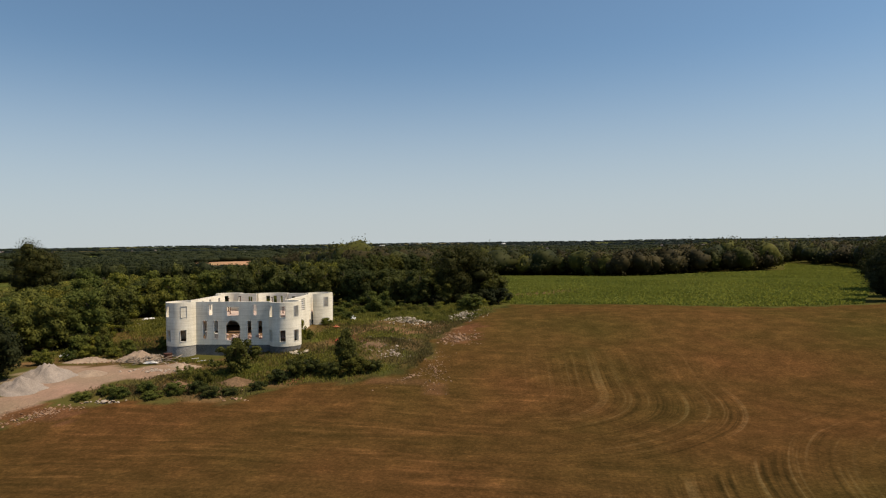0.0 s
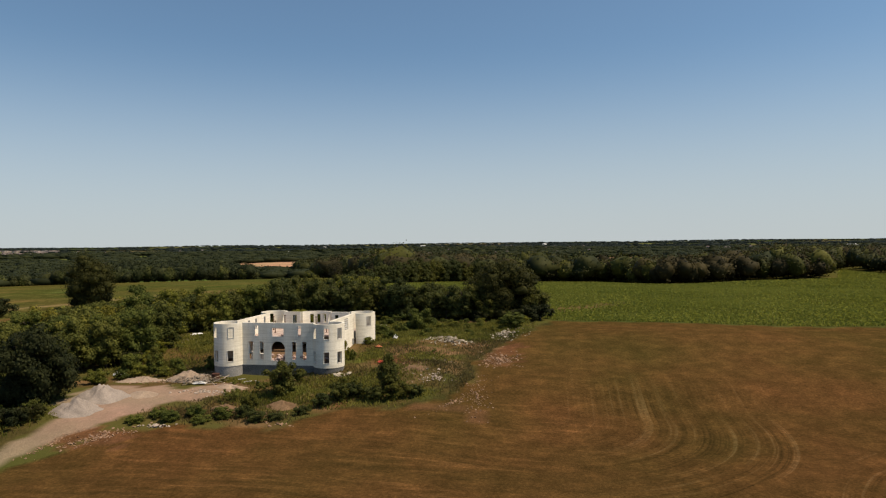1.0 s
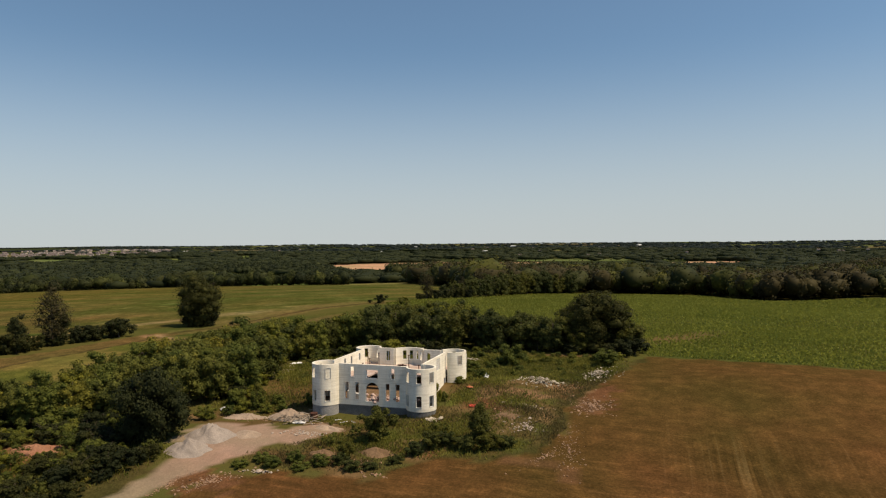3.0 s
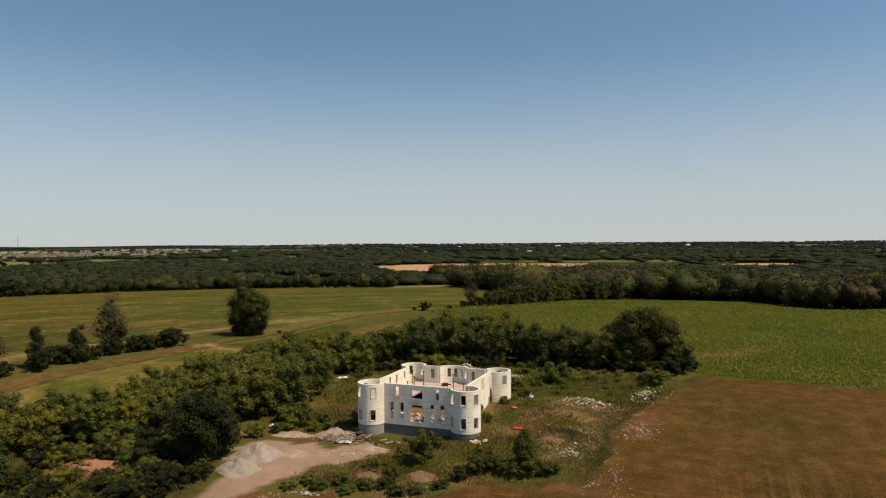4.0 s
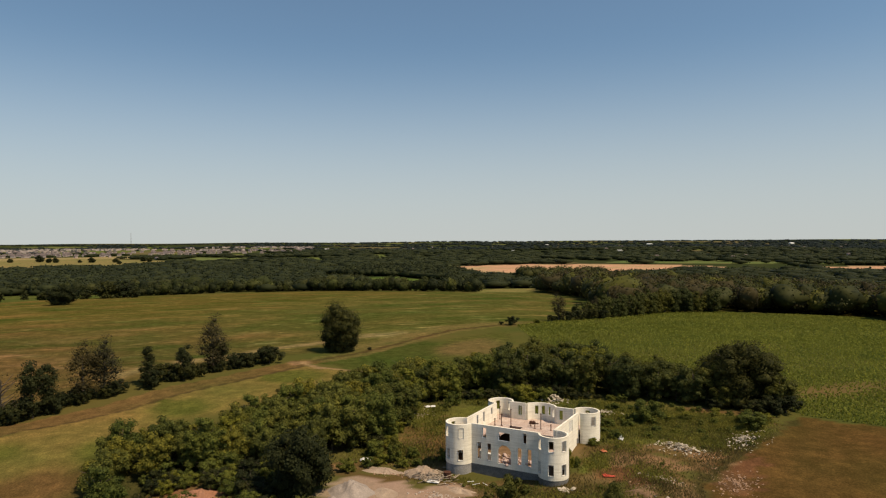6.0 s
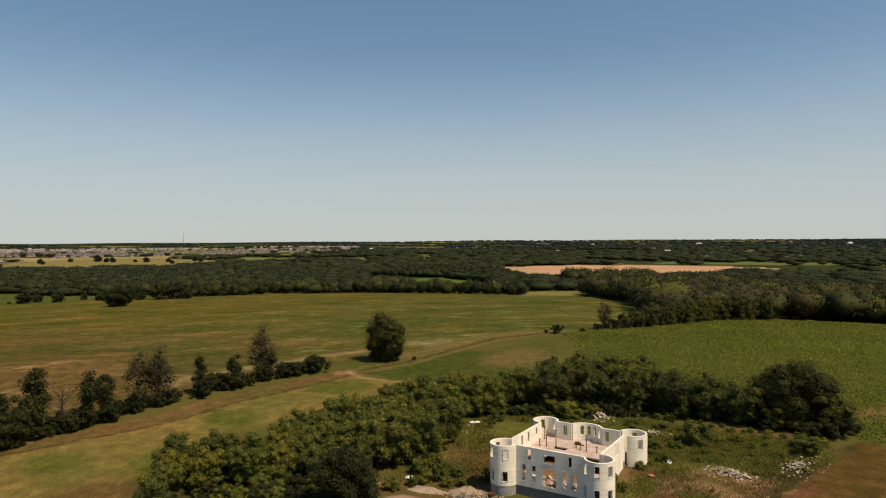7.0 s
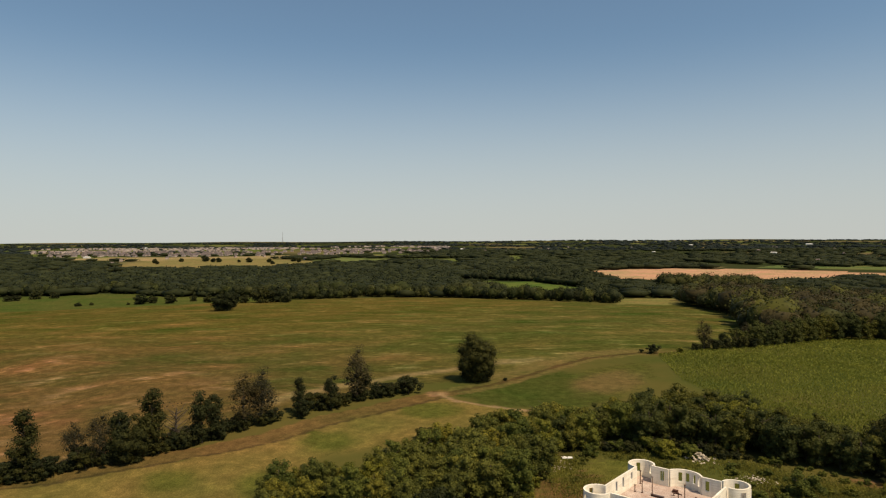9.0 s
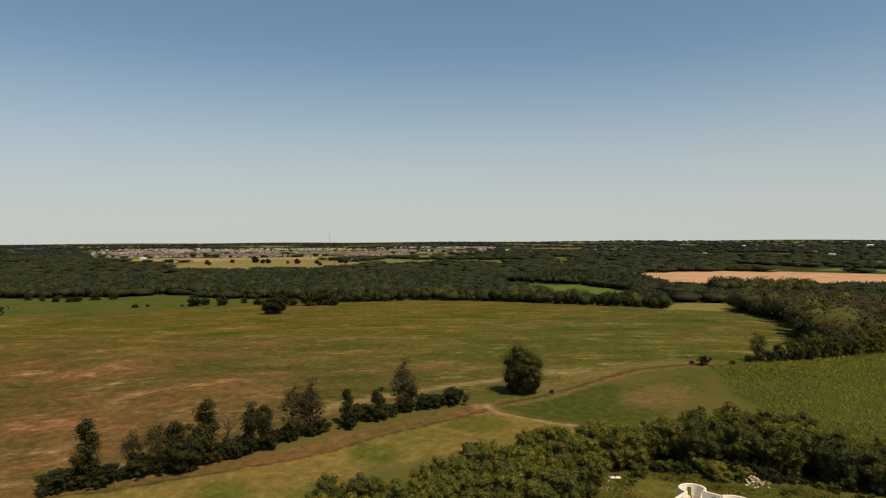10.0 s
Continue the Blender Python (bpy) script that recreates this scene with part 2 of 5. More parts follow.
STUBBLE = [(-58, 40), (-48, 62), (-44, 68), (-41, 71), (-35, 73.5), (-24.5, 74), (-22, 76.5), (-20, 80.5), (-15.5, 82), (-9.5, 81.5), (-4, 86), (-1.5, 92), (-2.3, 99.5), (2.9, 111.7), (8.8, 124), (12.8, 134),
           (14, 138), (45, 130), (82, 126), (150, 118), (400, 60), (400, -300), (-200, -300)]
CORN = [(14, 139), (45, 130.5), (80, 127), (117, 182), (193, 302), (223, 367), (225, 412), (231, 448), (205, 400), (178, 347), (150, 335), (128, 335), (104, 330), (86, 327), (74, 349), (67, 387), (36, 388),
        (-3, 377), (-21, 357), (-34, 334), (-44, 300), (-58, 272), (-72, 246), (-54, 207), (-22, 172), (8, 152)]
HAY = [(-155, 55), (-138, 78), (-131, 98), (-127, 121), (-122, 142), (-106, 176), (-98, 205), (-82, 250), (-66, 262), (-56, 300), (-60, 340), (-70, 405), (-76, 440), (-100, 478),
       (-138, 532), (-180, 515), (-225, 520), (-262, 522), (-310, 520), (-385, 548), (-442, 522), (-482, 455), (-500, 400), (-520, 330), (-556, 266), (-650, 214), (-760, 120), (-560, 20), (-300, -80)]
VERGE = [(-482, 455), (-500, 400), (-520, 330), (-556, 266), (-650, 214), (-800, 180), (-850, 262), (-785, 335), (-740, 430), (-640, 440), (-540, 470)]
CLEARING = [(-182, 515), (-139, 532), (-170, 680), (-225, 640)]
MEADOW = [(-150, 58), (-124, 84), (-114, 104), (-108, 124), (-103, 146), (-86, 148), (-70, 150), (-75, 130), (-88, 112), (-100, 98), (-92, 70), (-85, 40), (-120, 20)]
PLOT = [(-100, 152), (-86, 149), (-66, 158), (-60, 176), (-74, 195), (-88, 196), (-96, 172)]
TRACK = [(-160, 46), (-146, 63), (-129, 84), (-118, 101), (-112, 121), (-107.5, 138), (-104, 150), (-98, 168), (-95, 190), (-91, 225), (-80, 243), (-68, 252)]
SPUR = [(-104, 150), (-97, 147), (-86, 147.5), (-76, 149)]
DRIVE = [(-62, 45), (-52.5, 62), (-49.5, 68), (-47, 74), (-44.5, 80), (-41, 83.5), (-35.5, 87.5)]
WHEAT = [(-405, 985), (-290, 840), (-100, 930), (-60, 990), (8, 1110), (14, 1160), (-54, 1205), (-180, 1222), (-260, 1200), (-335, 1180), (-415, 1060)]
WHEAT_2 = [(140, 1110), (150, 1190), (270, 1240), (280, 1150)]
SMALL_FIELD = [(-474, 785), (-400, 812), (-334, 790), (-262, 640), (-250, 590), (-330, 620), (-440, 710)]
GREEN_FIELD = [(-1150, 1050), (-950, 1290), (-760, 1380), (-780, 1250), (-1000, 1030)]
FAR_GREEN = [(-200, 1300), (-180, 1380), (300, 1400), (290, 1330)]
TAN_FIELD = [(-1700, 800), (-1780, 1000), (-1500, 1430), (-1180, 1480), (-1300, 1200), (-1480, 900)]
TAN_STRIP = [(-1250, 480), (-1220, 560), (-1080, 640), (-1060, 600)]
TAN_PATCH = [(-546, 1016), (-520, 1049), (-474, 956), (-498, 928)]
TAN_CORNER = [(-600, 960), (-572, 968), (-542, 913), (-565, 900)]
GREEN_LANE = [(-838, 1547), (-800, 1570), (-625, 1215), (-650, 1205)]
FALLOW = [(-1160, 640), (-1312, 766), (-1405, 821), (-1510, 1047), (-1423, 1174), (-1096, 1101), (-930, 960), (-980, 850), (-1035, 770)]
RISE = [(-1019, 1024), (-916, 1135), (-1011, 1241), (-1176, 1278), (-1127, 1151)]
OPEN_LAND = (FALLOW, RISE, TAN_PATCH, TAN_CORNER, GREEN_LANE, WHEAT, WHEAT_2, SMALL_FIELD, GREEN_FIELD, FAR_GREEN, TAN_FIELD, TAN_STRIP, CLEARING)


def zone_colours(x, y):
    """Soil and crop colour of the land at each point, and how strongly it is streaked by tillage."""
    n = len(x)
    wob = np.sin(x * 0.9 + 1.3 * np.sin(y * 0.7)) * 0.5 + np.sin(y * 1.1 + 2 * np.sin(x * 0.33)) * 0.5
    xx, yy = x + wob * 0.8, y + 0.8 * np.sin(x * 0.8 + y * 0.45)
    col = np.tile((0.075, 0.072, 0.022), (n, 1))
    r = np.hypot(x, y)
    far = smooth(500, 900, r)[:, None]
    col = col * (1 - far) + np.array((0.03, 0.038, 0.016)) * far
    # patchwork of far fields
    cell = np.sin(np.floor(x / 210 + 0.3 * np.floor(y / 260)) * 12.9 + np.floor(y / 260) * 78.2) * 43758.5
    cell = cell - np.floor(cell)
    for k, c in ((0.14, (0.08, 0.10, 0.03)), (0.27, (0.10, 0.11, 0.04)), (0.40, (0.105, 0.088, 0.045))):
        col = np.where(((cell < k) & (cell > k - 0.13) & (r > 950))[:, None], np.array(c), col)
    streak = np.zeros(n)

    def put(mask, c, s=0.0):
        col[mask], streak[mask] = c, s
    ragged = 0.5 * np.sin(x * 2.1 + 2.3 * np.sin(y * 1.3)) * np.sin(y * 1.9 + 1.7 * np.sin(x * 0.9)) + 0.3 * np.sin(x * 4.3 + y * 3.1)

    def blot(cx, cy, rx, ry):
        return np.hypot((x - cx) / rx, (y - cy) / ry) + 0.55 * ragged < 0.9
    hay = inside(xx, yy, HAY)
    put(hay, (0.076, 0.066, 0.0175), 0.6)
    lush = smooth(-300, -150, x)[:, None]
    col[hay] = (col * (1 - lush) + np.array((0.064, 0.066, 0.0185)) * lush)[hay]
    bare = (1 - smooth(10, 185, np.hypot((x + 195) * 0.7, y - 60)))[:, None] * 0.85
    col[hay] = (col * (1 - bare) + np.array((0.1, 0.062, 0.027)) * bare)[hay]
    put(inside(xx, yy, VERGE), (0.06, 0.075, 0.02), 0.2)
    put(inside(xx, yy, CLEARING), (0.15, 0.135, 0.05), 0.2)
    put(inside(xx, yy, MEADOW), (0.136, 0.106, 0.034), 0.25)
    for cx, cy, rx, ry in ((-104, 106, 7, 5), (-96, 136, 8, 8), (-98, 84, 7, 6), (-118, 76, 6, 5)):
        put((np.hypot((xx - cx) / rx, (yy - cy) / ry) < 1) & inside(xx, yy, MEADOW), (0.078, 0.082, 0.02), 0.25)
    put(inside(xx, yy, PLOT), (0.045, 0.058, 0.0145), 0.2)
    put(inside(xx, yy, [(-84, 202), (-71, 232), (-62, 205), (-60, 190), (-64, 172), (-72, 190)]), (0.062, 0.068, 0.018), 0.3)
    put(np.hypot((xx + 70) / 9, (yy - 192) / 17) + 0.4 * ragged < 1, (0.1, 0.08, 0.031), 0.3)
    put(inside(xx, yy, [(-74, 58), (-95, 70), (-99, 86), (-84, 96), (-76, 114), (-68, 132), (-56, 141), (-50, 132), (-53, 118), (-50, 104), (-54, 94), (-55, 84), (-56, 72)]), (0.05, 0.047, 0.017), 0.1)
    put(inside(xx, yy, STUBBLE), (0.066, 0.036, 0.0135), 1.0)
    stub = inside(xx, yy, STUBBLE)
    w = smooth(70, 110, y)[:, None]
    col[stub] = (np.array((0.0765, 0.0425, 0.0158)) * (1 - w) + np.array((0.08, 0.0485, 0.0172)) * w)[stub]
    put(inside(xx, yy, CORN), (0.062, 0.068, 0.02), 0.0)
    bald = inside(xx, yy, CORN) & (np.hypot((x - 24) / 13, (y - 166 - 0.9 * (x - 24)) / 6) + 0.3 * ragged < 1)
    put(bald, (0.095, 0.074, 0.03), 0.0)
    put(inside(xx, yy, SMALL_FIELD), (0.075, 0.11, 0.028), 0.2)
    put(inside(xx, yy, GREEN_FIELD), (0.09, 0.11, 0.035), 0.2)
    put(inside(xx, yy, FAR_GREEN), (0.09, 0.12, 0.045), 0.2)
    put(inside(xx, yy, TAN_FIELD), (0.24, 0.19, 0.10), 0.2)
    put(inside(xx, yy, FALLOW), (0.17, 0.145, 0.062), 0.2)
    put(inside(xx, yy, RISE), (0.11, 0.135, 0.05), 0.2)
    put(inside(xx, yy, TAN_STRIP), (0.26, 0.2, 0.12), 0.2)
    put(inside(xx, yy, GREEN_LANE), (0.09, 0.11, 0.035), 0.2)
    for w in (TAN_PATCH, TAN_CORNER):
        put(inside(xx, yy, w), (0.3, 0.21, 0.12), 0.1)
    for w in (WHEAT, WHEAT_2):
        put(inside(xx, yy, w), (0.38, 0.235, 0.15), 0.1)
    # bare and grassy patches of the building plot
    plot = ~hay & (near_line(x, y, [(-45, 100), (-28, 90), (-14, 100), (-8, 108), (0, 122)]) < 17) & ~inside(xx, yy, STUBBLE)
    patch = (np.sin(x * 0.55 + 2 * np.sin(y * 0.31)) + np.sin(y * 0.6 + 1.7 * np.sin(x * 0.27 + 1)))[:, None]
    col[plot] = np.where(patch > 0.9, (0.13, 0.086, 0.042), np.where(patch > -0.3, (0.084, 0.06, 0.024), (0.072, 0.07, 0.022)))[plot]
    yard = blot(-46, 103, 8, 10)
    put(yard, (0.088, 0.07, 0.026), 0.1)
    for cx, cy, rx, ry in ((-43, 119, 7, 8), (-37, 126, 7, 4), (-52, 116, 4, 7), (-15.5, 101, 3, 5), (-12, 112, 4, 3), (-25, 86.5, 4, 2)):
        put(blot(cx, cy, rx, ry), (0.085, 0.088, 0.022), 0.1)
    put(blot(-16.0, 101, 3, 5), (0.108, 0.112, 0.027), 0.1)
    for cx, cy, rx, ry in ((-43, 104, 5, 9), (-47, 108, 5, 4), (-18, 93, 4, 2.5), (-5, 109, 4, 3), (-22, 118, 4, 3)):
        put(blot(cx, cy, rx, ry), (0.098, 0.068, 0.027), 0.1)
    put(inside(xx, yy, [(-55, 60), (-51, 69), (-53, 76), (-60, 78), (-70, 68), (-82, 60), (-80, 40), (-66, 40)]), (0.066, 0.052, 0.02), 0.1)
    put(blot(-98, 67, 9, 9), (0.115, 0.066, 0.028), 0.2)
    put(blot(-31, 90.5, 8, 2.2), (0.10, 0.07, 0.033), 0.2)
    for cx, cy, rx, ry in ((1.8, 104, 3.5, 6), (4, 110, 2.5, 3), (-6, 82, 4, 1.6), (-1, 80, 1.2, 3), (-9, 97, 3, 3), (-14, 98, 3, 3), (-20, 84, 3, 2), (-42.5, 70.5, 5, 2.6)):
        put(blot(cx, cy, rx, ry), (0.11, 0.056, 0.028), 0.3)
    track = near_line(x, y, TRACK) + 0.25 * ragged
    put((track < 3.8) & (y < 155), (0.1, 0.071, 0.027), 0.3)
    put((near_line(xx, yy, [(p[0] - 7, p[1] + 2) for p in TRACK[7:]]) + 1.5 * ragged < 3.0), (0.115, 0.095, 0.035), 0.3)
    put((track < 4.0) & (y >= 155), (0.1, 0.085, 0.03), 0.3)
    put((track < 1.1) & (y >= 155), (0.066, 0.05, 0.02), 0.3)
    put(near_line(x, y, [(p[0] + 3.4, p[1] - 1.5) for p in TRACK[:7]]) + 0.5 * ragged < 0.5, (0.058, 0.044, 0.019), 0.3)
    put(np.hypot((xx + 105) / 3.5, (yy - 150) / 2.2) < 1, (0.20, 0.125, 0.066), 0.2)
    put(near_line(xx, yy, [(-137, 119), (-135, 147), (-127, 168), (-119, 184), (-114, 204), (-105, 212)]) < 2.0, (0.19, 0.145, 0.07), 0.2)
    put(near_line(x, y, SPUR) < 0.9, (0.21, 0.15, 0.08), 0.3)
    put(near_line(xx, yy, DRIVE) + 0.7 * ragged < np.interp(y, (40, 60, 70, 78, 90), (1.9, 1.9, 2.1, 3.4, 2.4)), (0.235, 0.17, 0.125), 0.068)
    put(np.hypot((xx + 46.5) / 7.5, (yy - 82.5) / 5.2) + 0.14 * ragged < 1, (0.245, 0.18, 0.135), 0.065)
    put(np.hypot((xx + 35.5) / 3.5, (yy - 88.5) / 1.8) < 1, (0.245, 0.18, 0.135), 0.065)
    put(np.hypot((xx + 70) / 6.5, (yy - 73.5) / 4.2) < 1, (0.25, 0.115, 0.066), 0.1)
    put(blot(-7.6, 98.4, 3.2, 1.5), (0.25, 0.19, 0.12), 0.1)
    put(blot(1.5, 102.5, 3.0, 3.5), (0.105, 0.057, 0.03), 0.1)
    for cx, cy, rx, ry in ((-11, 92, 3, 2), (-4.5, 95, 2.2, 3.5), (-20.5, 84.5, 3, 1.4), (-8, 104, 4, 2), (-2, 110, 5, 2), (-13.5, 103.5, 2, 3)):
        put(blot(cx, cy, rx, ry), (0.165, 0.106, 0.057), 0.1)
    tangle = inside(xx, yy, [(-22, 112), (-24, 128), (-10, 136), (4, 135), (9, 127), (5, 119), (0, 113.5), (-9, 112.5)]) & ~stub
    put(tangle, (0.088, 0.082, 0.023), 0.1)
    belt = near_line(x, y, STUBBLE[8:16]) + 0.8 * ragged
    put((belt < 1.5) & ~stub, (0.058, 0.048, 0.018), 0.1)
    return col, streak


def axis(lo, hi, step, reach_lo, reach_hi, growth=1.09):
    out = list(np.arange(lo, hi + 1e-6, step))
    s, v = step, lo
    while v > reach_lo:
        s = min(s * growth, 250)
        v -= s
        out.insert(0, v)
    s, v = step, out[-1]
    while v < reach_hi:
        s = min(s * growth, 250)
        v += s
        out.append(v)
    return np.array(out)


def build_ground():
    xs = axis(-165, 100, 1.2, -5200, 5200, 1.04)
    ys = axis(45, 178, 1.1, -1500, 5200, 1.03)
    X, Y = np.meshgrid(xs, ys)
    x, y = X.ravel(), Y.ravel()
    z = height(x, y)
    nx, ny = len(xs), len(ys)
    i = np.arange(nx * ny).reshape(ny, nx)
    f = np.stack([i[:-1, :-1], i[:-1, 1:], i[1:, 1:], i[1:, :-1]], -1).reshape(-1, 4)
    me = bpy.data.meshes.new("ground")
    me.from_pydata(np.stack([x, y, z], -1).tolist(), [], f.tolist())
    me.polygons.foreach_set("use_smooth", [True] * len(f))
    col, streak = zone_colours(x, y)
    # crops and tracks run into each other at their edges
    g = col.reshape(ny, nx, 3)
    for k in range(2):
        q = np.pad(g, ((1, 1), (1, 1), (0, 0)), "edge")
        even = sum(q[1 + a:ny + 1 + a, 1 + b:nx + 1 + b] for a in (-1, 0, 1) for b in (-1, 0, 1)) / 9
        soft = (((X < -62) | (Y > 150)) & (np.hypot(X, Y) < 420) & (near_line(X, Y, TRACK) > 6.5) & (near_line(X, Y, SPUR) > 3))[:, :, None]
        g = np.where(soft, even, g)
    col = g.reshape(-1, 3)
    at = me.color_attributes.new("zone", "FLOAT_COLOR", "POINT")
    at.data.foreach_set("color", np.concatenate([col, streak[:, None]], 1).astype(np.float32).ravel())
    stub, hay = streak == 1.0, streak == 0.6
    d1 = np.where(y < 80, np.hypot(x - 8, y - 80), np.abs(x - 8 - 0.1 * (y - 80)))
    d2 = np.hypot(x - 60, y - 40)
    second = smooth(-1, 1, np.minimum(d1 - 28.5, 72 + 0.15 * (x - 40) - y))
    ring = d1 * (1 - second) + (d2 + 7.3) * second
    w1 = stub * (1 - smooth(26.5, 29.5, d1) * (1 - second)) * smooth(6, 18, x) * (1 - 0.9 * smooth(78, 98, y)) * (1 - smooth(25.5, 27.5, d1) * (1 - smooth(29.5, 31.5, d1)) * (y < 90))
    w1 = w1 * (1 - smooth(0, 0.3, 4 * second * (1 - second)))
    w3 = stub * (1 - smooth(12, 24, x)) * (1 - 0.6 * smooth(75, 100, y)) * 0.8
    at = me.attributes.new("ring", "FLOAT", "POINT")
    at.data.foreach_set("value", ring.astype(np.float32))
    at = me.color_attributes.new("rows", "FLOAT_COLOR", "POINT")
    at.data.foreach_set("color", np.stack([w1, w3, 0 * w1, hay * 1.0], 1).astype(np.float32).ravel())
    m, n, l, b = material("soil_and_grass", 0.95)
    b.inputs["Specular IOR Level"].default_value = 0.0
    co = n.new("ShaderNodeNewGeometry").outputs["Position"]
    zone = n.new("ShaderNodeAttribute")
    zone.attribute_name = "zone"
    def rows(px, py, sx, sy, along, gain, given=None):
        """Streaks that follow rings round a point."""
        mp = n.new("ShaderNodeMapping")
        mp.inputs["Location"].default_value, mp.inputs["Scale"].default_value = (-px * sx, -py * sy, 0), (sx, sy, 0)
        l.new(co, mp.inputs[0])
        ln = n.new("ShaderNodeVectorMath")
        ln.operation = "LENGTH"
        l.new(mp.outputs[0], ln.inputs[0])
        wav = noise_node(n, l, 0.09, 2, co)
        add = n.new("ShaderNodeMath")
        add.operation = "MULTIPLY_ADD"
        l.new(wav.outputs[0], add.inputs[0])
        add.inputs[1].default_value = 1.6 if given is None else 0.4
        l.new(ln.outputs["Value"] if given is None else given, add.inputs[2])
        sep = n.new("ShaderNodeSeparateXYZ")
        l.new(co, sep.inputs[0])
        cmb = n.new("ShaderNodeCombineXYZ")
        for k, sock in enumerate((add.outputs[0], sep.outputs[0], sep.outputs[1])):
            q = n.new("ShaderNodeMath")
            q.operation = "MULTIPLY"
            l.new(sock, q.inputs[0])
            q.inputs[1].default_value = gain if k == 0 else along
            l.new(q.outputs[0], cmb.inputs[k])
        return noise_node(n, l, 1.0, 3, cmb.outputs[0], 0.6).outputs[0]
    ringed = n.new("ShaderNodeAttribute")
    ringed.attribute_name = "ring"
    lines = [rows(22, 62, 1.0, 0.28, 0.022, 1.7, ringed.outputs["Fac"]), rows(-60, -300, 1.0, 1.0, 0.09, 1.1), rows(2500, -3000, 1.0, 1.0, 0.22, 0.55), rows(2300, -3200, 1.0, 1.0, 0.016, 0.045), rows(2450, -3050, 1.0, 1.0, 0.05, 0.13)]
    rowmask = n.new("ShaderNodeAttribute")
    rowmask.attribute_name = "rows"
    calm = n.new("ShaderNodeMapRange")
    for k, v in enumerate((0.05, 0.1, 0.1, 0.85)):
        calm.inputs[1 + k].default_value = v
    l.new(zone.outputs["Alpha"], calm.inputs[0])
    big, mid, small = noise_node(n, l, 0.035, 5, co), noise_node(n, l, 0.35, 5, co, 0.65), noise_node(n, l, 3.0, 3, co, 0.7)
    c = mix(n, l, "MULTIPLY", 1.0, zone.outputs[0], ramp(n, l, big.outputs[0], [(0.32, (0.78, 0.95, 0.8)), (0.68, (1.24, 1.06, 1.1))]).outputs[0])
    c = mix(n, l, "MULTIPLY", calm.outputs[0], c, ramp(n, l, mid.outputs[0], [(0.3, (0.64, 0.67, 0.65)), (0.5, (0.95, 0.95, 0.95)), (0.72, (1.5, 1.42, 1.38))]).outputs[0])
    c = mix(n, l, "MULTIPLY", calm.outputs[0], c, ramp(n, l, small.outputs[0], [(0.3, (0.65, 0.66, 0.66)), (0.52, (0.98, 0.98, 0.98)), (0.7, (1.4, 1.37, 1.36))]).outputs[0])
    parts = n.new("ShaderNodeSeparateColor")
    l.new(rowmask.outputs[0], parts.inputs[0])
    patchy = ramp(n, l, noise_node(n, l, 0.06, 3, co).outputs[0], [(0.38, (0.25, 0.25, 0.25)), (0.62, (1, 1, 1))]).outputs[0]
    for line, sock, lo, hi in zip(lines, (parts.outputs[0], parts.outputs[1], rowmask.outputs["Alpha"], rowmask.outputs["Alpha"], rowmask.outputs["Alpha"]), ((0.5, 0.56, 0.58), (0.7, 0.76, 0.78)) + ((0.86, 0.9, 0.86), (0.52, 0.8, 0.62), (0.78, 0.88, 0.8)), ((1.7, 1.85, 2.2), (1.7, 1.6, 1.7)) + ((1.75, 1.65, 1.8), (1.6, 1.3, 1.5), (1.9, 1.8, 2.3))):
        tone = ramp(n, l, line, [(0.34, lo), (0.48, (1, 1, 1)), (0.55, (1.08, 1.06, 1.04)), (0.66, hi)]).outputs[0]
        k = n.new("ShaderNodeMath")
        k.operation = "MULTIPLY"
        l.new(sock, k.inputs[0])
        l.new(patchy, k.inputs[1])
        c = mix(n, l, "MULTIPLY", k.outputs[0], c, tone)
    l.new(c, b.inputs["Base Color"])
    bump(n, l, b, small.outputs[0], 0.8, 0.12)
    me.materials.append(m)
    return tagged(new("ground", me), "rolling farmland of brown stubble, hay and dirt tracks", "ground", kind="structure")


build_ground()

# ---------------------------------------------------------------- castle shell
def grid_wall(ss, zs, solid, place, thick):
    """A wall as a grid of cells with holes: only the outer faces are made. place(s, z, d) gives the point at depth d."""
    bm = bmesh.new()
    ns, nz = len(ss) - 1, len(zs) - 1
    on = [[solid((ss[i] + ss[i + 1]) / 2, (zs[k] + zs[k + 1]) / 2) for k in range(nz)] for i in range(ns)]
    cache = {}

    def v(i, k, d):
        key = (i, k, d)
        if key not in cache:
            cache[key] = bm.verts.new(place(ss[i], zs[k], thick * d))
        return cache[key]
    for i in range(ns):
        for k in range(nz):
            if not on[i][k]:
                continue
            bm.faces.new((v(i, k, 0), v(i + 1, k, 0), v(i + 1, k + 1, 0), v(i, k + 1, 0)))
            bm.faces.new((v(i, k + 1, 1), v(i + 1, k + 1, 1), v(i + 1, k, 1), v(i, k, 1)))
            for di, dk, a, c in ((-1, 0, (i, k + 1), (i, k)), (1, 0, (i + 1, k), (i + 1, k + 1)), (0, -1, (i, k), (i + 1, k)), (0, 1, (i + 1, k + 1), (i, k + 1))):
                p, q = i + di, k + dk
                if not (0 <= p < ns and 0 <= q < nz) or not on[p][q]:
                    bm.faces.new((v(*a, 1), v(*c, 1), v(*c, 0), v(*a, 0)))
    bmesh.ops.recalc_face_normals(bm, faces=bm.faces)
    return bm


def cuts(lo, hi, edges, step):
    out = {round(lo, 3), round(hi, 3)} | {round(e, 3) for e in edges if lo < e < hi}
    out = sorted(out)
    full = []
    for a, b in zip(out, out[1:]):
        n = max(1, math.ceil((b - a) / step))
        full += [a + (b - a) * k / n for k in range(n)]
    return full + [out[-1]]


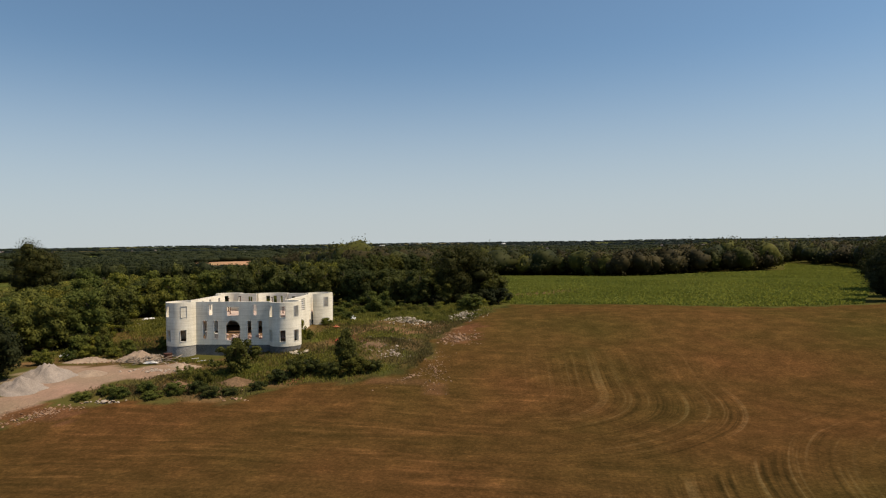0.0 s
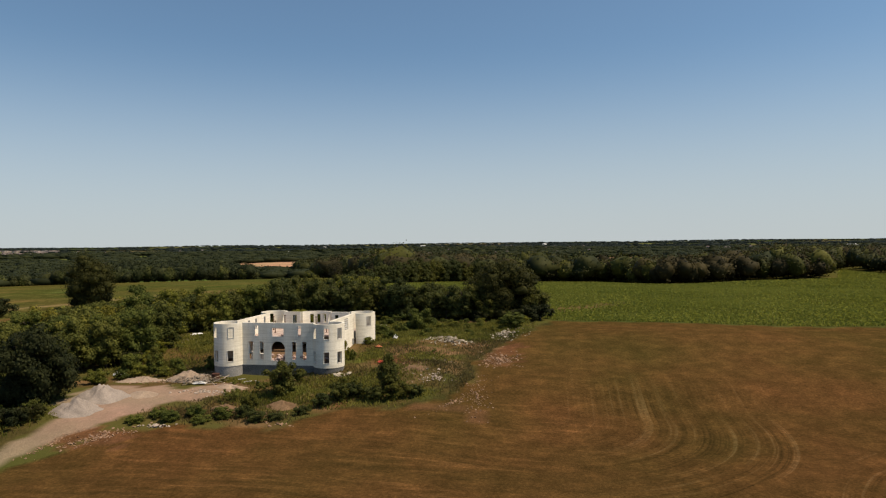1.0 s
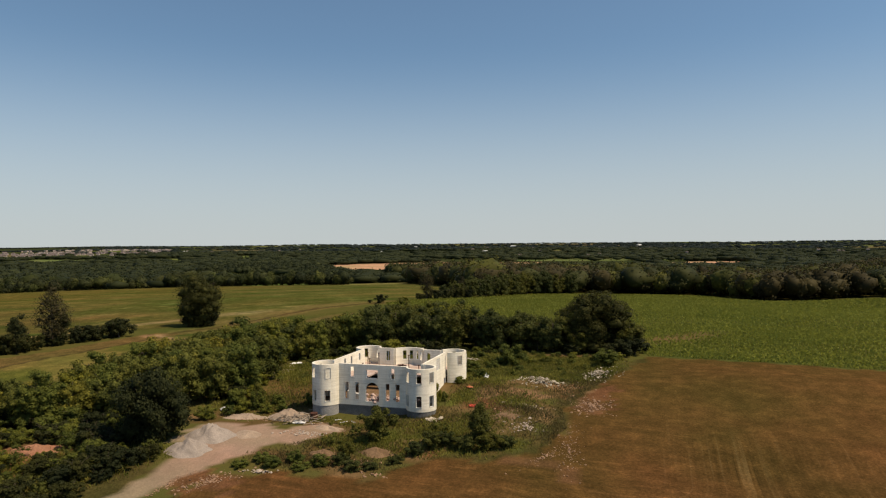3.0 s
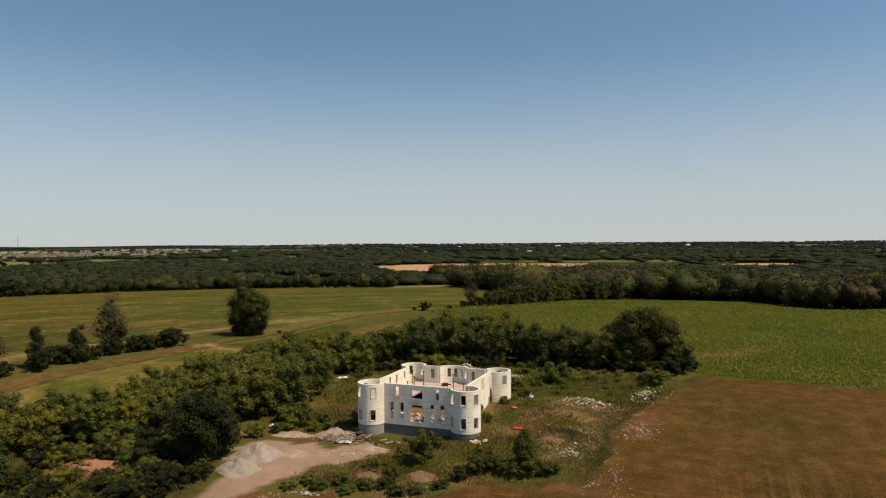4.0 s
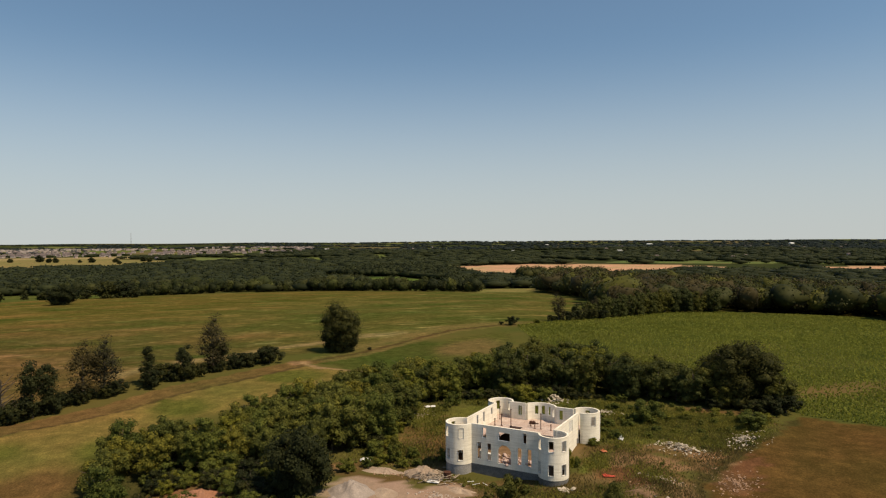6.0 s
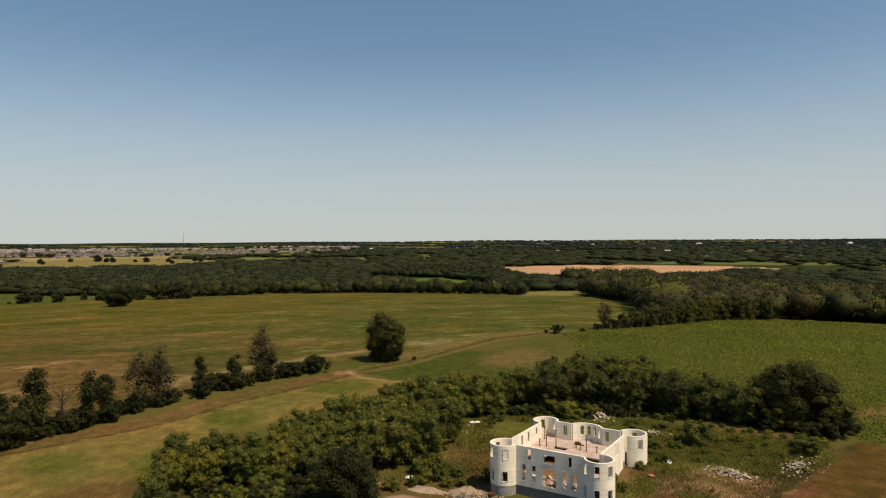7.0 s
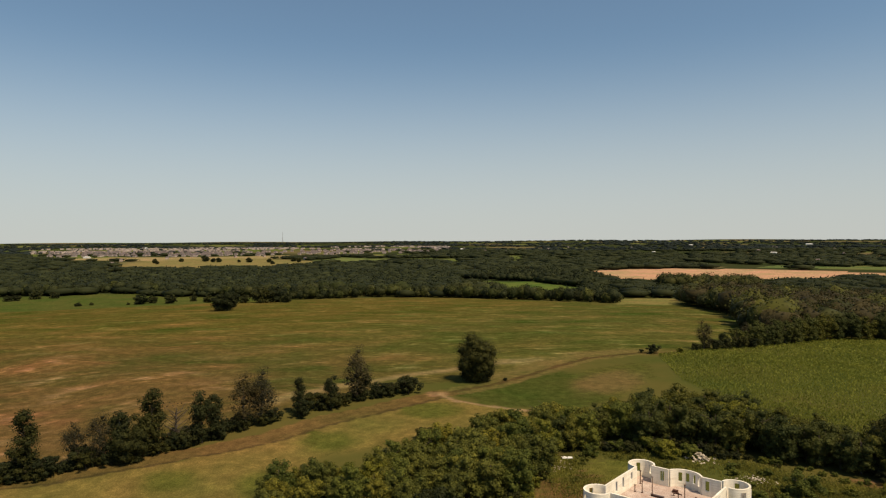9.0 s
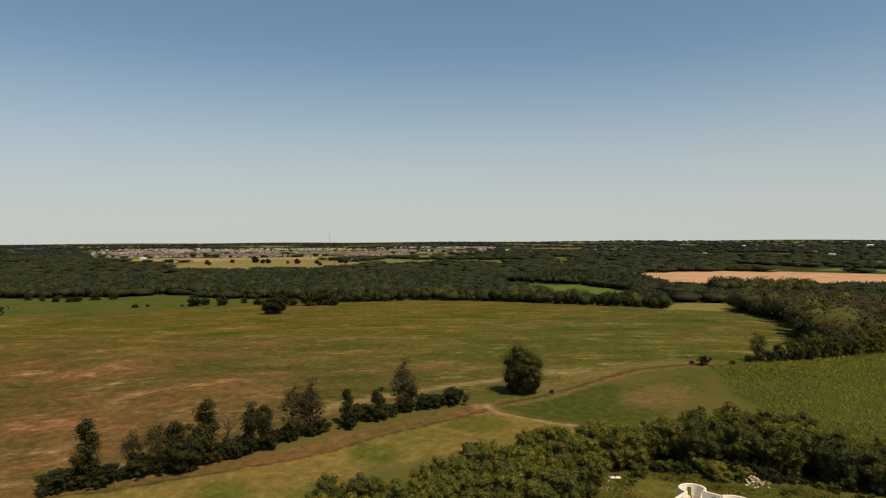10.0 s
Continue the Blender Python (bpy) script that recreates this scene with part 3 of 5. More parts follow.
Z_PLINTH, Z_TOP, Z_SLAB = 1.68, 7.8, 4.95
THICK = 0.3
castle = empty("castle_ruin", pose(*CASTLE, 0, 0, TURN), "unfinished roofless white castle shell with four round corner towers", "castle")


def straight(name, p0, p1, openings, z0, z1, arch=None, mat=None, parent=castle, label="", thick=THICK, step=1e9):
    """A straight wall from p0 to p1 (its outer face on the right hand side of that way); openings are (s0, z0, s1, z1)."""
    a, b = Vector(p0), Vector(p1)
    d = (b - a).normalized()
    inward = Vector((-d.y, d.x))
    L = (b - a).length
    se = [e for o in openings for e in (o[0], o[2])]
    ze = [e for o in openings for e in (o[1], o[3])]
    if arch:
        se += list(np.linspace(arch[0], arch[2], 29))
        ze += list(np.linspace(arch[3] - (arch[2] - arch[0]) / 2, arch[3], 15)) + [arch[1]]

    def solid(s, z):
        if any(o[0] < s < o[2] and o[1] < z < o[3] for o in openings):
            return False
        if arch and arch[0] < s < arch[2] and z > arch[1]:
            r = (arch[2] - arch[0]) / 2
            c = arch[3] - r
            if z < c or math.hypot(s - arch[0] - r, z - c) < r:
                return False
        return True

    def place(s, z, t):
        p = a + d * s + inward * t
        return (p.x, p.y, z)
    return part(name, grid_wall(cuts(0, L, se, step), cuts(z0, z1, ze, 1e9), solid, place, thick), mat, parent, label)


def curved(name, c, r, a0, a1, openings, z0, z1, mat, parent=castle, label="", thick=THICK, step=5):
    """A round wall; angles in degrees, openings are (a0, z0, a1, z1)."""
    se = [e for o in openings for e in (o[0], o[2])]
    ze = [e for o in openings for e in (o[1], o[3])]

    def solid(s, z):
        return not any(o[0] < s < o[2] and o[1] < z < o[3] for o in openings)

    def place(s, z, t):
        return (c[0] + (r - t) * math.cos(radians(s)), c[1] + (r - t) * math.sin(radians(s)), z)
    ob = part(name, grid_wall(cuts(a0, a1, se, step), cuts(z0, z1, ze, 1e9), solid, place, thick), mat, parent, label)
    return ob


LOW, HIGH = (2.35, 3.95), (5.75, 7.3)
F = 7.62                              # tower centres lie at +-F
FRONT = -8.0
front_open = [(s + 5.6, 2.5, s + 6.26, 5.1) for s in (-4.56, -2.9, 2.06, 3.64)]
front_open += [(-3.68 + 5.6, 5.85, -3.04 + 5.6, 7.4), (-1.0 + 5.6, 5.8, 0.86 + 5.6, 7.05), (2.94 + 5.6, 5.85, 3.5 + 5.6, 7.4)]
front_wall = straight("front_wall", (-5.6, FRONT), (5.6, FRONT), front_open, Z_PLINTH, Z_TOP, arch=(4.47, 2.3, 6.62, 5.15), mat=WALL)
straight("front_plinth", (-5.6, FRONT + 0.04), (5.6, FRONT + 0.04), [], -2.5, Z_PLINTH, mat=DARK_PLINTH, label="concrete foundation wall coloured dark for shade")
left_wall = straight("left_wall", (-7.7, 5.6), (-7.7, -5.6), [(1.75, 6.2, 2.4, 7.4), (4.9, 5.75, 5.5, 7.4), (7.3, 5.8, 7.9, 7.4), (3, 2.4, 3.7, 4), (7, 2.4, 7.7, 4)], Z_PLINTH, Z_TOP, mat=WALL)
straight("left_plinth", (-7.66, 5.6), (-7.66, -5.6), [], -2.5, Z_PLINTH, mat=PLINTH, label="bare grey concrete foundation wall")
right_wall = straight("right_wall", (7.1, -5.6), (7.1, 5.7), [(6.4, 5.6, 8.2, 7.4), (10.2, 2.6, 10.9, 3.8)], Z_PLINTH, Z_TOP, mat=WALL)
straight("right_plinth", (7.06, -5.6), (7.06, 5.7), [], -2.5, Z_PLINTH, mat=PLINTH, label="bare grey concrete foundation wall")
back_left = straight("back_wall", (-2.75, 7.7), (-5.7, 7.7), [(0.75, 5.65, 1.45, 7.3)], Z_PLINTH, Z_TOP, mat=WALL)
back_right = straight("back_wall", (5.7, 7.7), (2.75, 7.7), [(1.85, 5.7, 2.5, 7.3)], Z_PLINTH, Z_TOP, mat=WALL)
BAY_R = (2.75 ** 2 + 1.65 ** 2) / (2 * 1.65)
bay_half = math.degrees(math.asin(2.75 / BAY_R))
back_bay = curved("back_bay", (0, 7.7 + 1.65 - BAY_R), BAY_R, 90 - bay_half, 90 + bay_half,
       [(a - 6, 5.8, a + 6, 7.3) for a in (48, 71, 94, 117)], Z_PLINTH, Z_TOP, WALL)
R_T = 2.2
TOWER_ROWS = (
    (-7.7, -7.7, 80, 352, [(235, *HIGH), (303, *HIGH), (242, *LOW), (300, *LOW), (150, *HIGH)]),
    (7.5, -7.5, -170, 100, [(-132, *HIGH), (-79, *HIGH), (-27, *HIGH), (-135, *LOW), (-80, *LOW), (-28, *LOW), (40, *HIGH)]),
    (7.8, 7.6, -100, 172, [(-42, *HIGH), (-43, *LOW), (30, *HIGH), (100, *HIGH)]),
    (-7.45, 7.5, 0, 265, [(60, *HIGH), (130, *HIGH), (200, *HIGH)]))
TOWERS = [(cx, cy, op) for cx, cy, a0, a1, op in TOWER_ROWS]
tower_walls = []
for cx, cy, a0, a1, op in TOWER_ROWS:
    tower_walls.append(curved("tower", (cx, cy), R_T, a0, a1, [(a - 10.5, z0, a + 10.5, z1) for a, z0, z1 in op], Z_PLINTH, Z_TOP, WALL))
    curved("tower_plinth", (cx, cy), R_T - 0.06, a0, a1, [], -2.5, Z_PLINTH, PLINTH if cx < 0 else DARK_PLINTH, label="bare grey concrete tower foundation")


# floors: a ground floor slab, and an upper one with a wide stair opening behind the front wall
def slab(name, pieces, z, thick, mat, label):
    bm = bmesh.new()
    for x0, y0, x1, y1 in pieces:
        box(bm, (x0, y0, z - thick), (x1, y1, z))
    return part(name, bm, mat, castle, label)


slab("ground_floor", [(-7.35, -7.65, 7.05, 7.4)], 2.2, 0.3, EARTH, "dirty brown ground floor of the shell")
slab("upper_floor", [(-7.35, -2.5, -3.7, 7.35), (-7.35, -7.6, -5.6, -2.5), (-3.7, 2.9, 6.75, 7.35), (-1.5, 0.4, 4.6, 2.9), (-3.7, 0.4, -1.5, 1.7), (-2.6, 7.35, 2.6, 8.6), (-3.7, -2.5, -3.2, 0.4)],
     Z_SLAB, 0.25, SLAB, "dusty pinkish concrete upper floor with a wide stair opening")
for cx, cy in ((-7.7, -7.7), (7.5, -7.5), (7.8, 7.6), (-7.45, 7.5)):
    for z, mat in ((2.2, EARTH), (Z_SLAB - 0.012, SLAB)):
        bm = bmesh.new()
        r = bmesh.ops.create_cone(bm, cap_ends=True, segments=32, radius1=1.9, radius2=1.9, depth=0.24)
        bmesh.ops.translate(bm, verts=bm.verts, vec=(cx, cy, z - 0.13))
        part("tower_floor", bm, mat, castle)


def tube_bm(bm, p0, p1, r0, r1=None, seg=8):
    r1 = r0 if r1 is None else r1
    d = Vector(p1) - Vector(p0)
    m = Matrix.Translation((Vector(p0) + Vector(p1)) / 2) @ d.to_track_quat("Z", "Y").to_matrix().to_4x4()
    bmesh.ops.create_cone(bm, cap_ends=True, segments=seg, radius1=r0, radius2=r1, depth=d.length, matrix=m)


# steel posts and beams standing in the shell
for x, y, h in ((-3.55, 2.75, 2.75), (-5.0, 2.2, 1.9), (-6.1, 1.9, 1.1), (1.5, 3.3, 2.5), (0.5, 3.2, 1.0), (-6.9, 5.8, 2.2), (3.2, 3.4, 0.9), (-0.6, 4.2, 0.5)):
    bm = bmesh.new()
    tube_bm(bm, (x, y, Z_SLAB - 0.1), (x, y, Z_SLAB + h), 0.075)
    tube_bm(bm, (x, y, Z_SLAB), (x, y, Z_SLAB + 0.06), 0.2, seg=4)
    tube_bm(bm, (x, y, Z_SLAB + h - 0.05), (x, y, Z_SLAB + h + 0.05), 0.17, seg=4)
    part("steel_post", bm, RUST, castle, "rusty steel post")
bm = bmesh.new()
for x0, x1, y, z in ((-0.2, 1.1, 3.25, Z_SLAB + 0.75), (-3.7, 5.3, 2.75, Z_SLAB - 0.3)):
    box(bm, (x0, y - 0.08, z), (x1, y + 0.08, z + 0.16))
part("steel_beam", bm, RUST, castle, "rusty steel beam")
bm = bmesh.new()
box(bm, (-1.3, 5.3, Z_SLAB + 0.004), (-0.5, 5.9, Z_SLAB + 0.45))
part("crate", bm, RUST, castle, "dark brown box on the upper floor")
# bars across the tall opening of the right wall
for k in range(5):
    bm = bmesh.new()
    box(bm, (6.82, 0.8, 5.75 + 0.33 * k), (7.06, 2.6, 5.87 + 0.33 * k))
    part("slat", bm, FRAME, right_wall)


def frame_bm(w, h, depth=0.2, t=0.035):
    """Four boards that line an opening, its foot at the origin, facing -y."""
    bm = bmesh.new()
    box(bm, (-w / 2 - 0.03, -0.035, -t * 0.6), (w / 2 + 0.03, depth, t * 0.4))
    box(bm, (-w / 2 - 0.03, -0.02, h - t * 0.4), (w / 2 + 0.03, depth, h + t * 0.6))
    for s in (-1, 1):
        box(bm, (s * (w / 2) - t / 2 + s * 0.004, -0.02, t * 0.4 + 0.001), (s * (w / 2) + t / 2 + s * 0.004, depth, h - t * 0.4 - 0.001))
    return bm


def window_frame(wall, m, w, h):
    bm = frame_bm(w, h)
    bm.transform(m)
    part("window_frame", bm, FRAME, wall, "pale timber lining of an open window")


for s0, z0, s1, z1 in front_open:
    window_frame(front_wall, pose((s0 + s1) / 2 - 5.6, FRONT, z0), s1 - s0, z1 - z0)
for x, z0, z1, w in ((-3.52, 5.65, 7.3, 0.7), (3.525, 5.7, 7.3, 0.65)):
    window_frame(back_left if x < 0 else back_right, pose(x, 7.7, z0, 0, 0, 180), w, z1 - z0)
for s0, z0, s1, z1 in ((1.75, 6.2, 2.4, 7.4), (4.9, 5.75, 5.5, 7.4), (7.3, 5.8, 7.9, 7.4)):
    window_frame(left_wall, pose(-7.7, 5.6 - (s0 + s1) / 2, z0, 0, 0, -90), s1 - s0, z1 - z0)
window_frame(right_wall, pose(7.1, 4.95, 2.6, 0, 0, 90), 0.7, 1.2)
for a in (48, 71, 94, 117):
    window_frame(back_bay, pose(BAY_R * math.cos(radians(a)), 7.7 + 1.65 - BAY_R + BAY_R * math.sin(radians(a)), 5.8, 0, 0, a + 90), 2 * BAY_R * math.sin(radians(6)), 1.5)
for wall, (cx, cy, op) in zip(tower_walls, TOWERS):
    for a, z0, z1 in op:
        window_frame(wall, pose(cx + R_T * math.cos(radians(a)), cy + R_T * math.sin(radians(a)), z0, 0, 0, a + 90), 2 * R_T * math.sin(radians(10.5)), z1 - z0)
# one tower window is boarded up
bm = bmesh.new()
box(bm, (-0.39, 0.06, 0.0), (0.39, 0.12, 1.55))
bm.transform(pose(-7.7 + R_T * math.cos(radians(-57)), -7.7 + R_T * math.sin(radians(-57)), 5.75, 0, 0, 33))
part("window_board", bm, WALL, tower_walls[0], "pale board closing a tower window")
# brick-dust heap and timbers inside, behind the arch
rng = np.random.default_rng(3)


def icosphere(sub):
    bm = bmesh.new()
    bmesh.ops.create_icosphere(bm, subdivisions=sub, radius=1)
    v = np.array([x.co[:] for x in bm.verts])
    f = np.array([[x.index for x in y.verts] for y in bm.faces])
    bm.free()
    return v, f


ICO1, ICO2 = icosphere(1), icosphere(2)


def tri_mesh(name, verts, tris, mat, parent=None, label="", shade=False):
    me = bpy.data.meshes.new(name)
    me.vertices.add(len(verts))
    me.vertices.foreach_set("co", np.ascontiguousarray(verts, dtype=np.float32).ravel())
    me.loops.add(len(tris) * 3)
    me.loops.foreach_set("vertex_index", np.ascontiguousarray(tris, dtype=np.int32).ravel())
    me.polygons.add(len(tris))
    me.polygons.foreach_set("loop_start", np.arange(0, len(tris) * 3, 3, dtype=np.int32))
    if shade:
        me.polygons.foreach_set("use_smooth", np.ones(len(tris), bool))
    me.update(calc_edges=True)
    me.validate()
    me.materials.append(mat)
    ob = new(name, me)
    ob.parent = parent
    return tagged(ob, label)


def join(blocks):
    """Joins (verts, tris) blocks into one."""
    vs, fs, k = [], [], 0
    for v, f in blocks:
        vs.append(v)
        fs.append(np.asarray(f) + k)
        k += len(v)
    return np.concatenate(vs), np.concatenate(fs)


def as_tris(q):
    """Quads of shape (n, 4, 3) as (verts, tris)."""
    k = np.arange(len(q))[:, None] * 4
    return q.reshape(-1, 3), np.concatenate([k + np.array((0, 1, 2)), k + np.array((0, 2, 3))])


def stone_block(rng, c, s, flat=0.7):
    v, f = ICO1
    v = np.sign(v) * np.abs(v) ** 0.7
    v = v * rng.uniform(0.65, 1.15, (len(v), 1)) * np.array((1, rng.uniform(.6, 1), flat * rng.uniform(.6, 1))) * s
    a, b = rng.uniform(0, 6.28), rng.uniform(-.5, .5)
    rot = np.array(Euler((b, b * 0.7, a)).to_matrix())
    return v @ rot.T + np.array(c), f


stack = bmesh.new()
for k in range(14):
    box(stack, (-4.75 + 0.62 * (k % 4) + 0.02, -6.9, 2.204 + 0.31 * (k // 4)), (-4.75 + 0.62 * (k % 4) + 0.6, -6.3, 2.5 + 0.31 * (k // 4)))
tagged(part("block_stack", stack, FRAME, castle, "stack of white foam blocks on the floor"), kind="stuff")
heap = [stone_block(rng, (rng.normal(0.5, 1.5), rng.normal(-6.0, 0.8), 2.2 + max(0, 0.9 * math.exp(-(k / 80) ** 2) * rng.random())), rng.uniform(.15, .45)) for k in range(170)]
tagged(tri_mesh("brick_rubble", *join(heap), PINK, castle, "heap of pink brick rubble behind the arch"), kind="stuff")

# ---------------------------------------------------------------- trees
def crown_block(rng, rx, rz, base, lobes, leaves, size, core=ICO2, fill=0.88, low=False, taper=0.0, loose=0.0):
    """An uneven crown: many leafy boughs, each full above and open below."""
    lobes = int(lobes * 1.8)
    u = rng.normal(size=(lobes, 3))
    u /= np.linalg.norm(u, axis=1)[:, None]
    u[:, 2] = np.where((u[:, 2] < -0.6) & (not low), -u[:, 2], u[:, 2])
    cen = u * rng.uniform(0.5, 0.95, lobes)[:, None] * np.array((rx, rx, rz)) * 0.9
    cen[:, 2] += base + rz
    lr = rng.uniform(0.17, 0.36, lobes) * min(rx, rz)
    cen[:, :2] *= 1 - taper * np.clip((cen[:, 2:] - base) / (2 * rz), 0, 1)
    cen = np.concatenate([cen, [[0, 0, base + rz * 0.9]]])
    lr = np.concatenate([lr, [min(rx, rz) * 0.6]])
    share = lr ** 2 / (lr ** 2).sum()
    blocks = []
    for c, r, s in zip(cen, lr, share):
        v, f = core
        blocks.append((c + v * rng.uniform(0.55, 0.95, (len(v), 1)) * r * fill * np.array((1, 1, 0.8)), f))
        k = max(4, int(leaves * s))
        d = rng.normal(size=(k, 3))
        d[:, 2] += 0.75
        d /= np.linalg.norm(d, axis=1)[:, None]
        p = c + d * r * rng.uniform(0.82, 1.15 + loose, k)[:, None] * np.array((1, 1, 0.85))
        nrm = d + rng.normal(scale=0.42, size=(k, 3))
        nrm /= np.linalg.norm(nrm, axis=1)[:, None]
        t = np.cross(nrm, rng.normal(size=(k, 3)))
        t /= np.linalg.norm(t, axis=1)[:, None]
        b = np.cross(nrm, t)
        s1 = size * rng.uniform(0.5, 1.25, k)[:, None]
        s2 = s1 * rng.uniform(0.45, 0.9, k)[:, None]
        blocks.append(as_tris(np.stack([p - t * s1, p - b * s2 - nrm * s1 * 0.2, p + t * s1, p + b * s2 - nrm * s1 * 0.2], 1)))
    return join(blocks)


def limb(bm, p0, p1, r0, r1, seg=6, rings=4, bend=0.0):
    """A bent, tapering round limb."""
    p0, p1 = Vector(p0), Vector(p1)
    ax = (p1 - p0).normalized()
    s = ax.orthogonal().normalized()
    t = ax.cross(s)
    last = None
    for k in range(rings + 1):
        q = k / rings
        c = p0.lerp(p1, q) + s * bend * math.sin(q * 3.1)
        rr = r0 + (r1 - r0) * q
        ring = [bm.verts.new(c + (s * math.cos(a) + t * math.sin(a)) * rr) for a in np.linspace(0, 2 * math.pi, seg, endpoint=False)]
        if last:
            for i in range(seg):
                bm.faces.new((last[i], last[(i + 1) % seg], ring[(i + 1) % seg], ring[i]))
        last = ring
    bm.faces.new(last)


def trunk_bm(rng, h, r, limbs, spread):
    """A tapered, slightly bent trunk with limbs."""
    bm = bmesh.new()
    limb(bm, (0, 0, -0.5), (rng.uniform(-.2, .2), rng.uniform(-.2, .2), h), r, r * 0.35, 8, 5, 0.1)
    for k in range(limbs):
        a, z0 = rng.uniform(0, 6.28), h * rng.uniform(0.3, 0.85)
        L = spread * rng.uniform(0.6, 1.1)
        limb(bm, (0, 0, z0), (math.cos(a) * L, math.sin(a) * L, z0 + L * rng.uniform(0.4, 1.0)), r * 0.4, r * 0.08, 5, 3, 0.15)
    return bm


def make_tree(name, seed, h, rx, leaves, leafmat, label, size=0.3, lobes=22, clear=0.08, category="tree", group="", fill=0.84, limbs=7, low=False, taper=0.0, loose=0.0):
    """A tree of height h, its crown rx wide each way, standing at the origin."""
    rng = np.random.default_rng(seed)
    root = empty(name, pose(0, 0, 0), label, category, group)
    rz = h * (1 - clear) / 2
    part("trunk", trunk_bm(rng, h * 0.75, 0.018 * h + 0.05, limbs, rx * 0.8), BARK, root)
    tri_mesh("crown", *crown_block(rng, rx, rz, h * clear, lobes, leaves, size, ICO2 if fill < 0.8 or h > 12 else ICO1, fill, low, taper, loose), leafmat, root)
    return root


def plant(proto, x, y, s=1.0, turn=0.0, wide=1.0, sink=0.1):
    """A copy of a plant on the ground."""
    m = pose(x, y, float(height(x, y)) - sink, 0, 0, turn) @ Matrix.Diagonal((s * wide, s * wide, s, 1))
    return copy_thing(proto, m)


def remove_thing(ob):
    for o in (*ob.children_recursive, ob):
        bpy.data.objects.remove(o)


def scatter(poly, spacing, rng):
    """Points spread evenly, with some disorder, over a polygon."""
    px, py = zip(*poly)
    out = []
    y = min(py)
    while y < max(py):
        x = min(px) + rng.random() * spacing
        while x < max(px):
            qx, qy = x + rng.uniform(-.42, .42) * spacing, y + rng.uniform(-.42, .42) * spacing
            if inside(np.array([qx]), np.array([qy]), poly)[0]:
                out.append((qx, qy))
            x += spacing
        y += spacing * 0.87
    return out


rng = np.random.default_rng(11)
green = [make_tree("tree", 20 + k, 8.0, 3.4 - 0.3 * (k % 2), 4300, LEAF, "leafy yellow-green young broadleaf tree in the thicket", 0.165, 22, -0.05, low=True, group="trees of the thicket") for k in range(5)]
dark = [make_tree("tree", 40 + k, 9.5, 3.9, 4300, LEAF_DARK, "dark green broadleaf tree in the wood", 0.17, 22, -0.05, low=True, group="trees of the wood") for k in range(3)]
mixed = [make_tree("tree", 50 + k, 9.5, 3.7, 4300, LEAF_BUSH, "olive green broadleaf tree in the wood", 0.17, 22, -0.05, low=True, group="trees of the wood") for k in range(2)]
lone = make_tree("tree", 60, 15.5, 6.4, 20000, LEAF_DEEP, "broad dark tree standing alone by the dirt track", 0.18, 52, -0.06, low=True, loose=0.5)
round_dark = make_tree("tree", 61, 9.5, 5.2, 15000, LEAF_DEEP, "dense dark round tree beside the gravel heaps", 0.19, 44, -0.08, low=True)
far_bush = make_tree("bush", 66, 9.5, 5.2, 1100, LEAF_DEEP, "dark round bush at the edge of the hay field", 0.5, 18, -0.08, "bush", low=True)
tall = [make_tree("tree", 70 + k, 11.5, 2.6, 4200, LEAF_DEEP, "tall narrow dark tree in the hedgerow", 0.18, 18, -0.04, group="trees of the hedgerow", fill=0.75, low=True, taper=0.35, loose=0.6) for k in range(2)]
thin = [make_tree("tree", 75 + k, 11.5, 3.0, 5000, LEAF_DRY, "half bare brownish tree in the hedgerow", 0.13, 20, 0.03, group="trees of the hedgerow", fill=0.5, limbs=14, low=True, loose=0.9) for k in range(2)]
bush = [make_tree("bush", 80 + k, 3.2, 2.3, 3400, LEAF_BUSH, "round leafy green bush among weeds", 0.115, 16, -0.08, "bush", low=True) for k in range(2)]
bush_mid = make_tree("bush", 88, 3.2, 2.3, 3400, LEAF_DARK, "round dark green bush on the rough ground before the castle", 0.115, 16, -0.08, "bush", low=True)
bush_dark = [make_tree("bush", 84 + k, 3.0, 2.3, 2900, LEAF_DEEP, "low dense dark green bush", 0.12, 16, -0.08, "bush", low=True) for k in range(2)]
sapling = make_tree("tree", 64, 5.6, 2.0, 5200, LEAF_DARK, "young dark green tree tapering to a point", 0.115, 26, -0.05, low=True, taper=0.75)
bare = make_tree("tree", 90, 9.0, 3.2, 60, LEAF_DRY, "leafless dead tree in the hedgerow", 0.15, 6, 0.2, fill=0.05, limbs=26)

THICKET = [(-78, 61), (-90, 73), (-95, 84), (-92, 88), (-84, 92), (-81, 98), (-78, 106), (-73, 113), (-72, 122), (-66, 130), (-58, 138), (-54, 135), (-52, 130), (-56, 119), (-53, 108), (-52.5, 100), (-57, 93), (-64, 87), (-74, 82), (-82, 79), (-84, 72), (-77, 67)]
WOOD = [(-53, 134), (-58, 146), (-50, 152), (-40, 158), (-32, 160), (-22, 157), (-10, 152), (-2, 155), (2, 154), (4, 150), (2, 141), (-2, 140), (-6, 138), (-20, 140), (-38, 138), (-47, 133)]
for x, y in scatter(THICKET, 3.9, rng):
    s = rng.uniform(0.72, 1.08) * (0.8 + 0.25 * smooth(-100, -60, x))
    plant((green + green + mixed)[rng.integers(12)] if rng.random() < 0.88 else bush_dark[0], x, y, s, rng.uniform(0, 360))
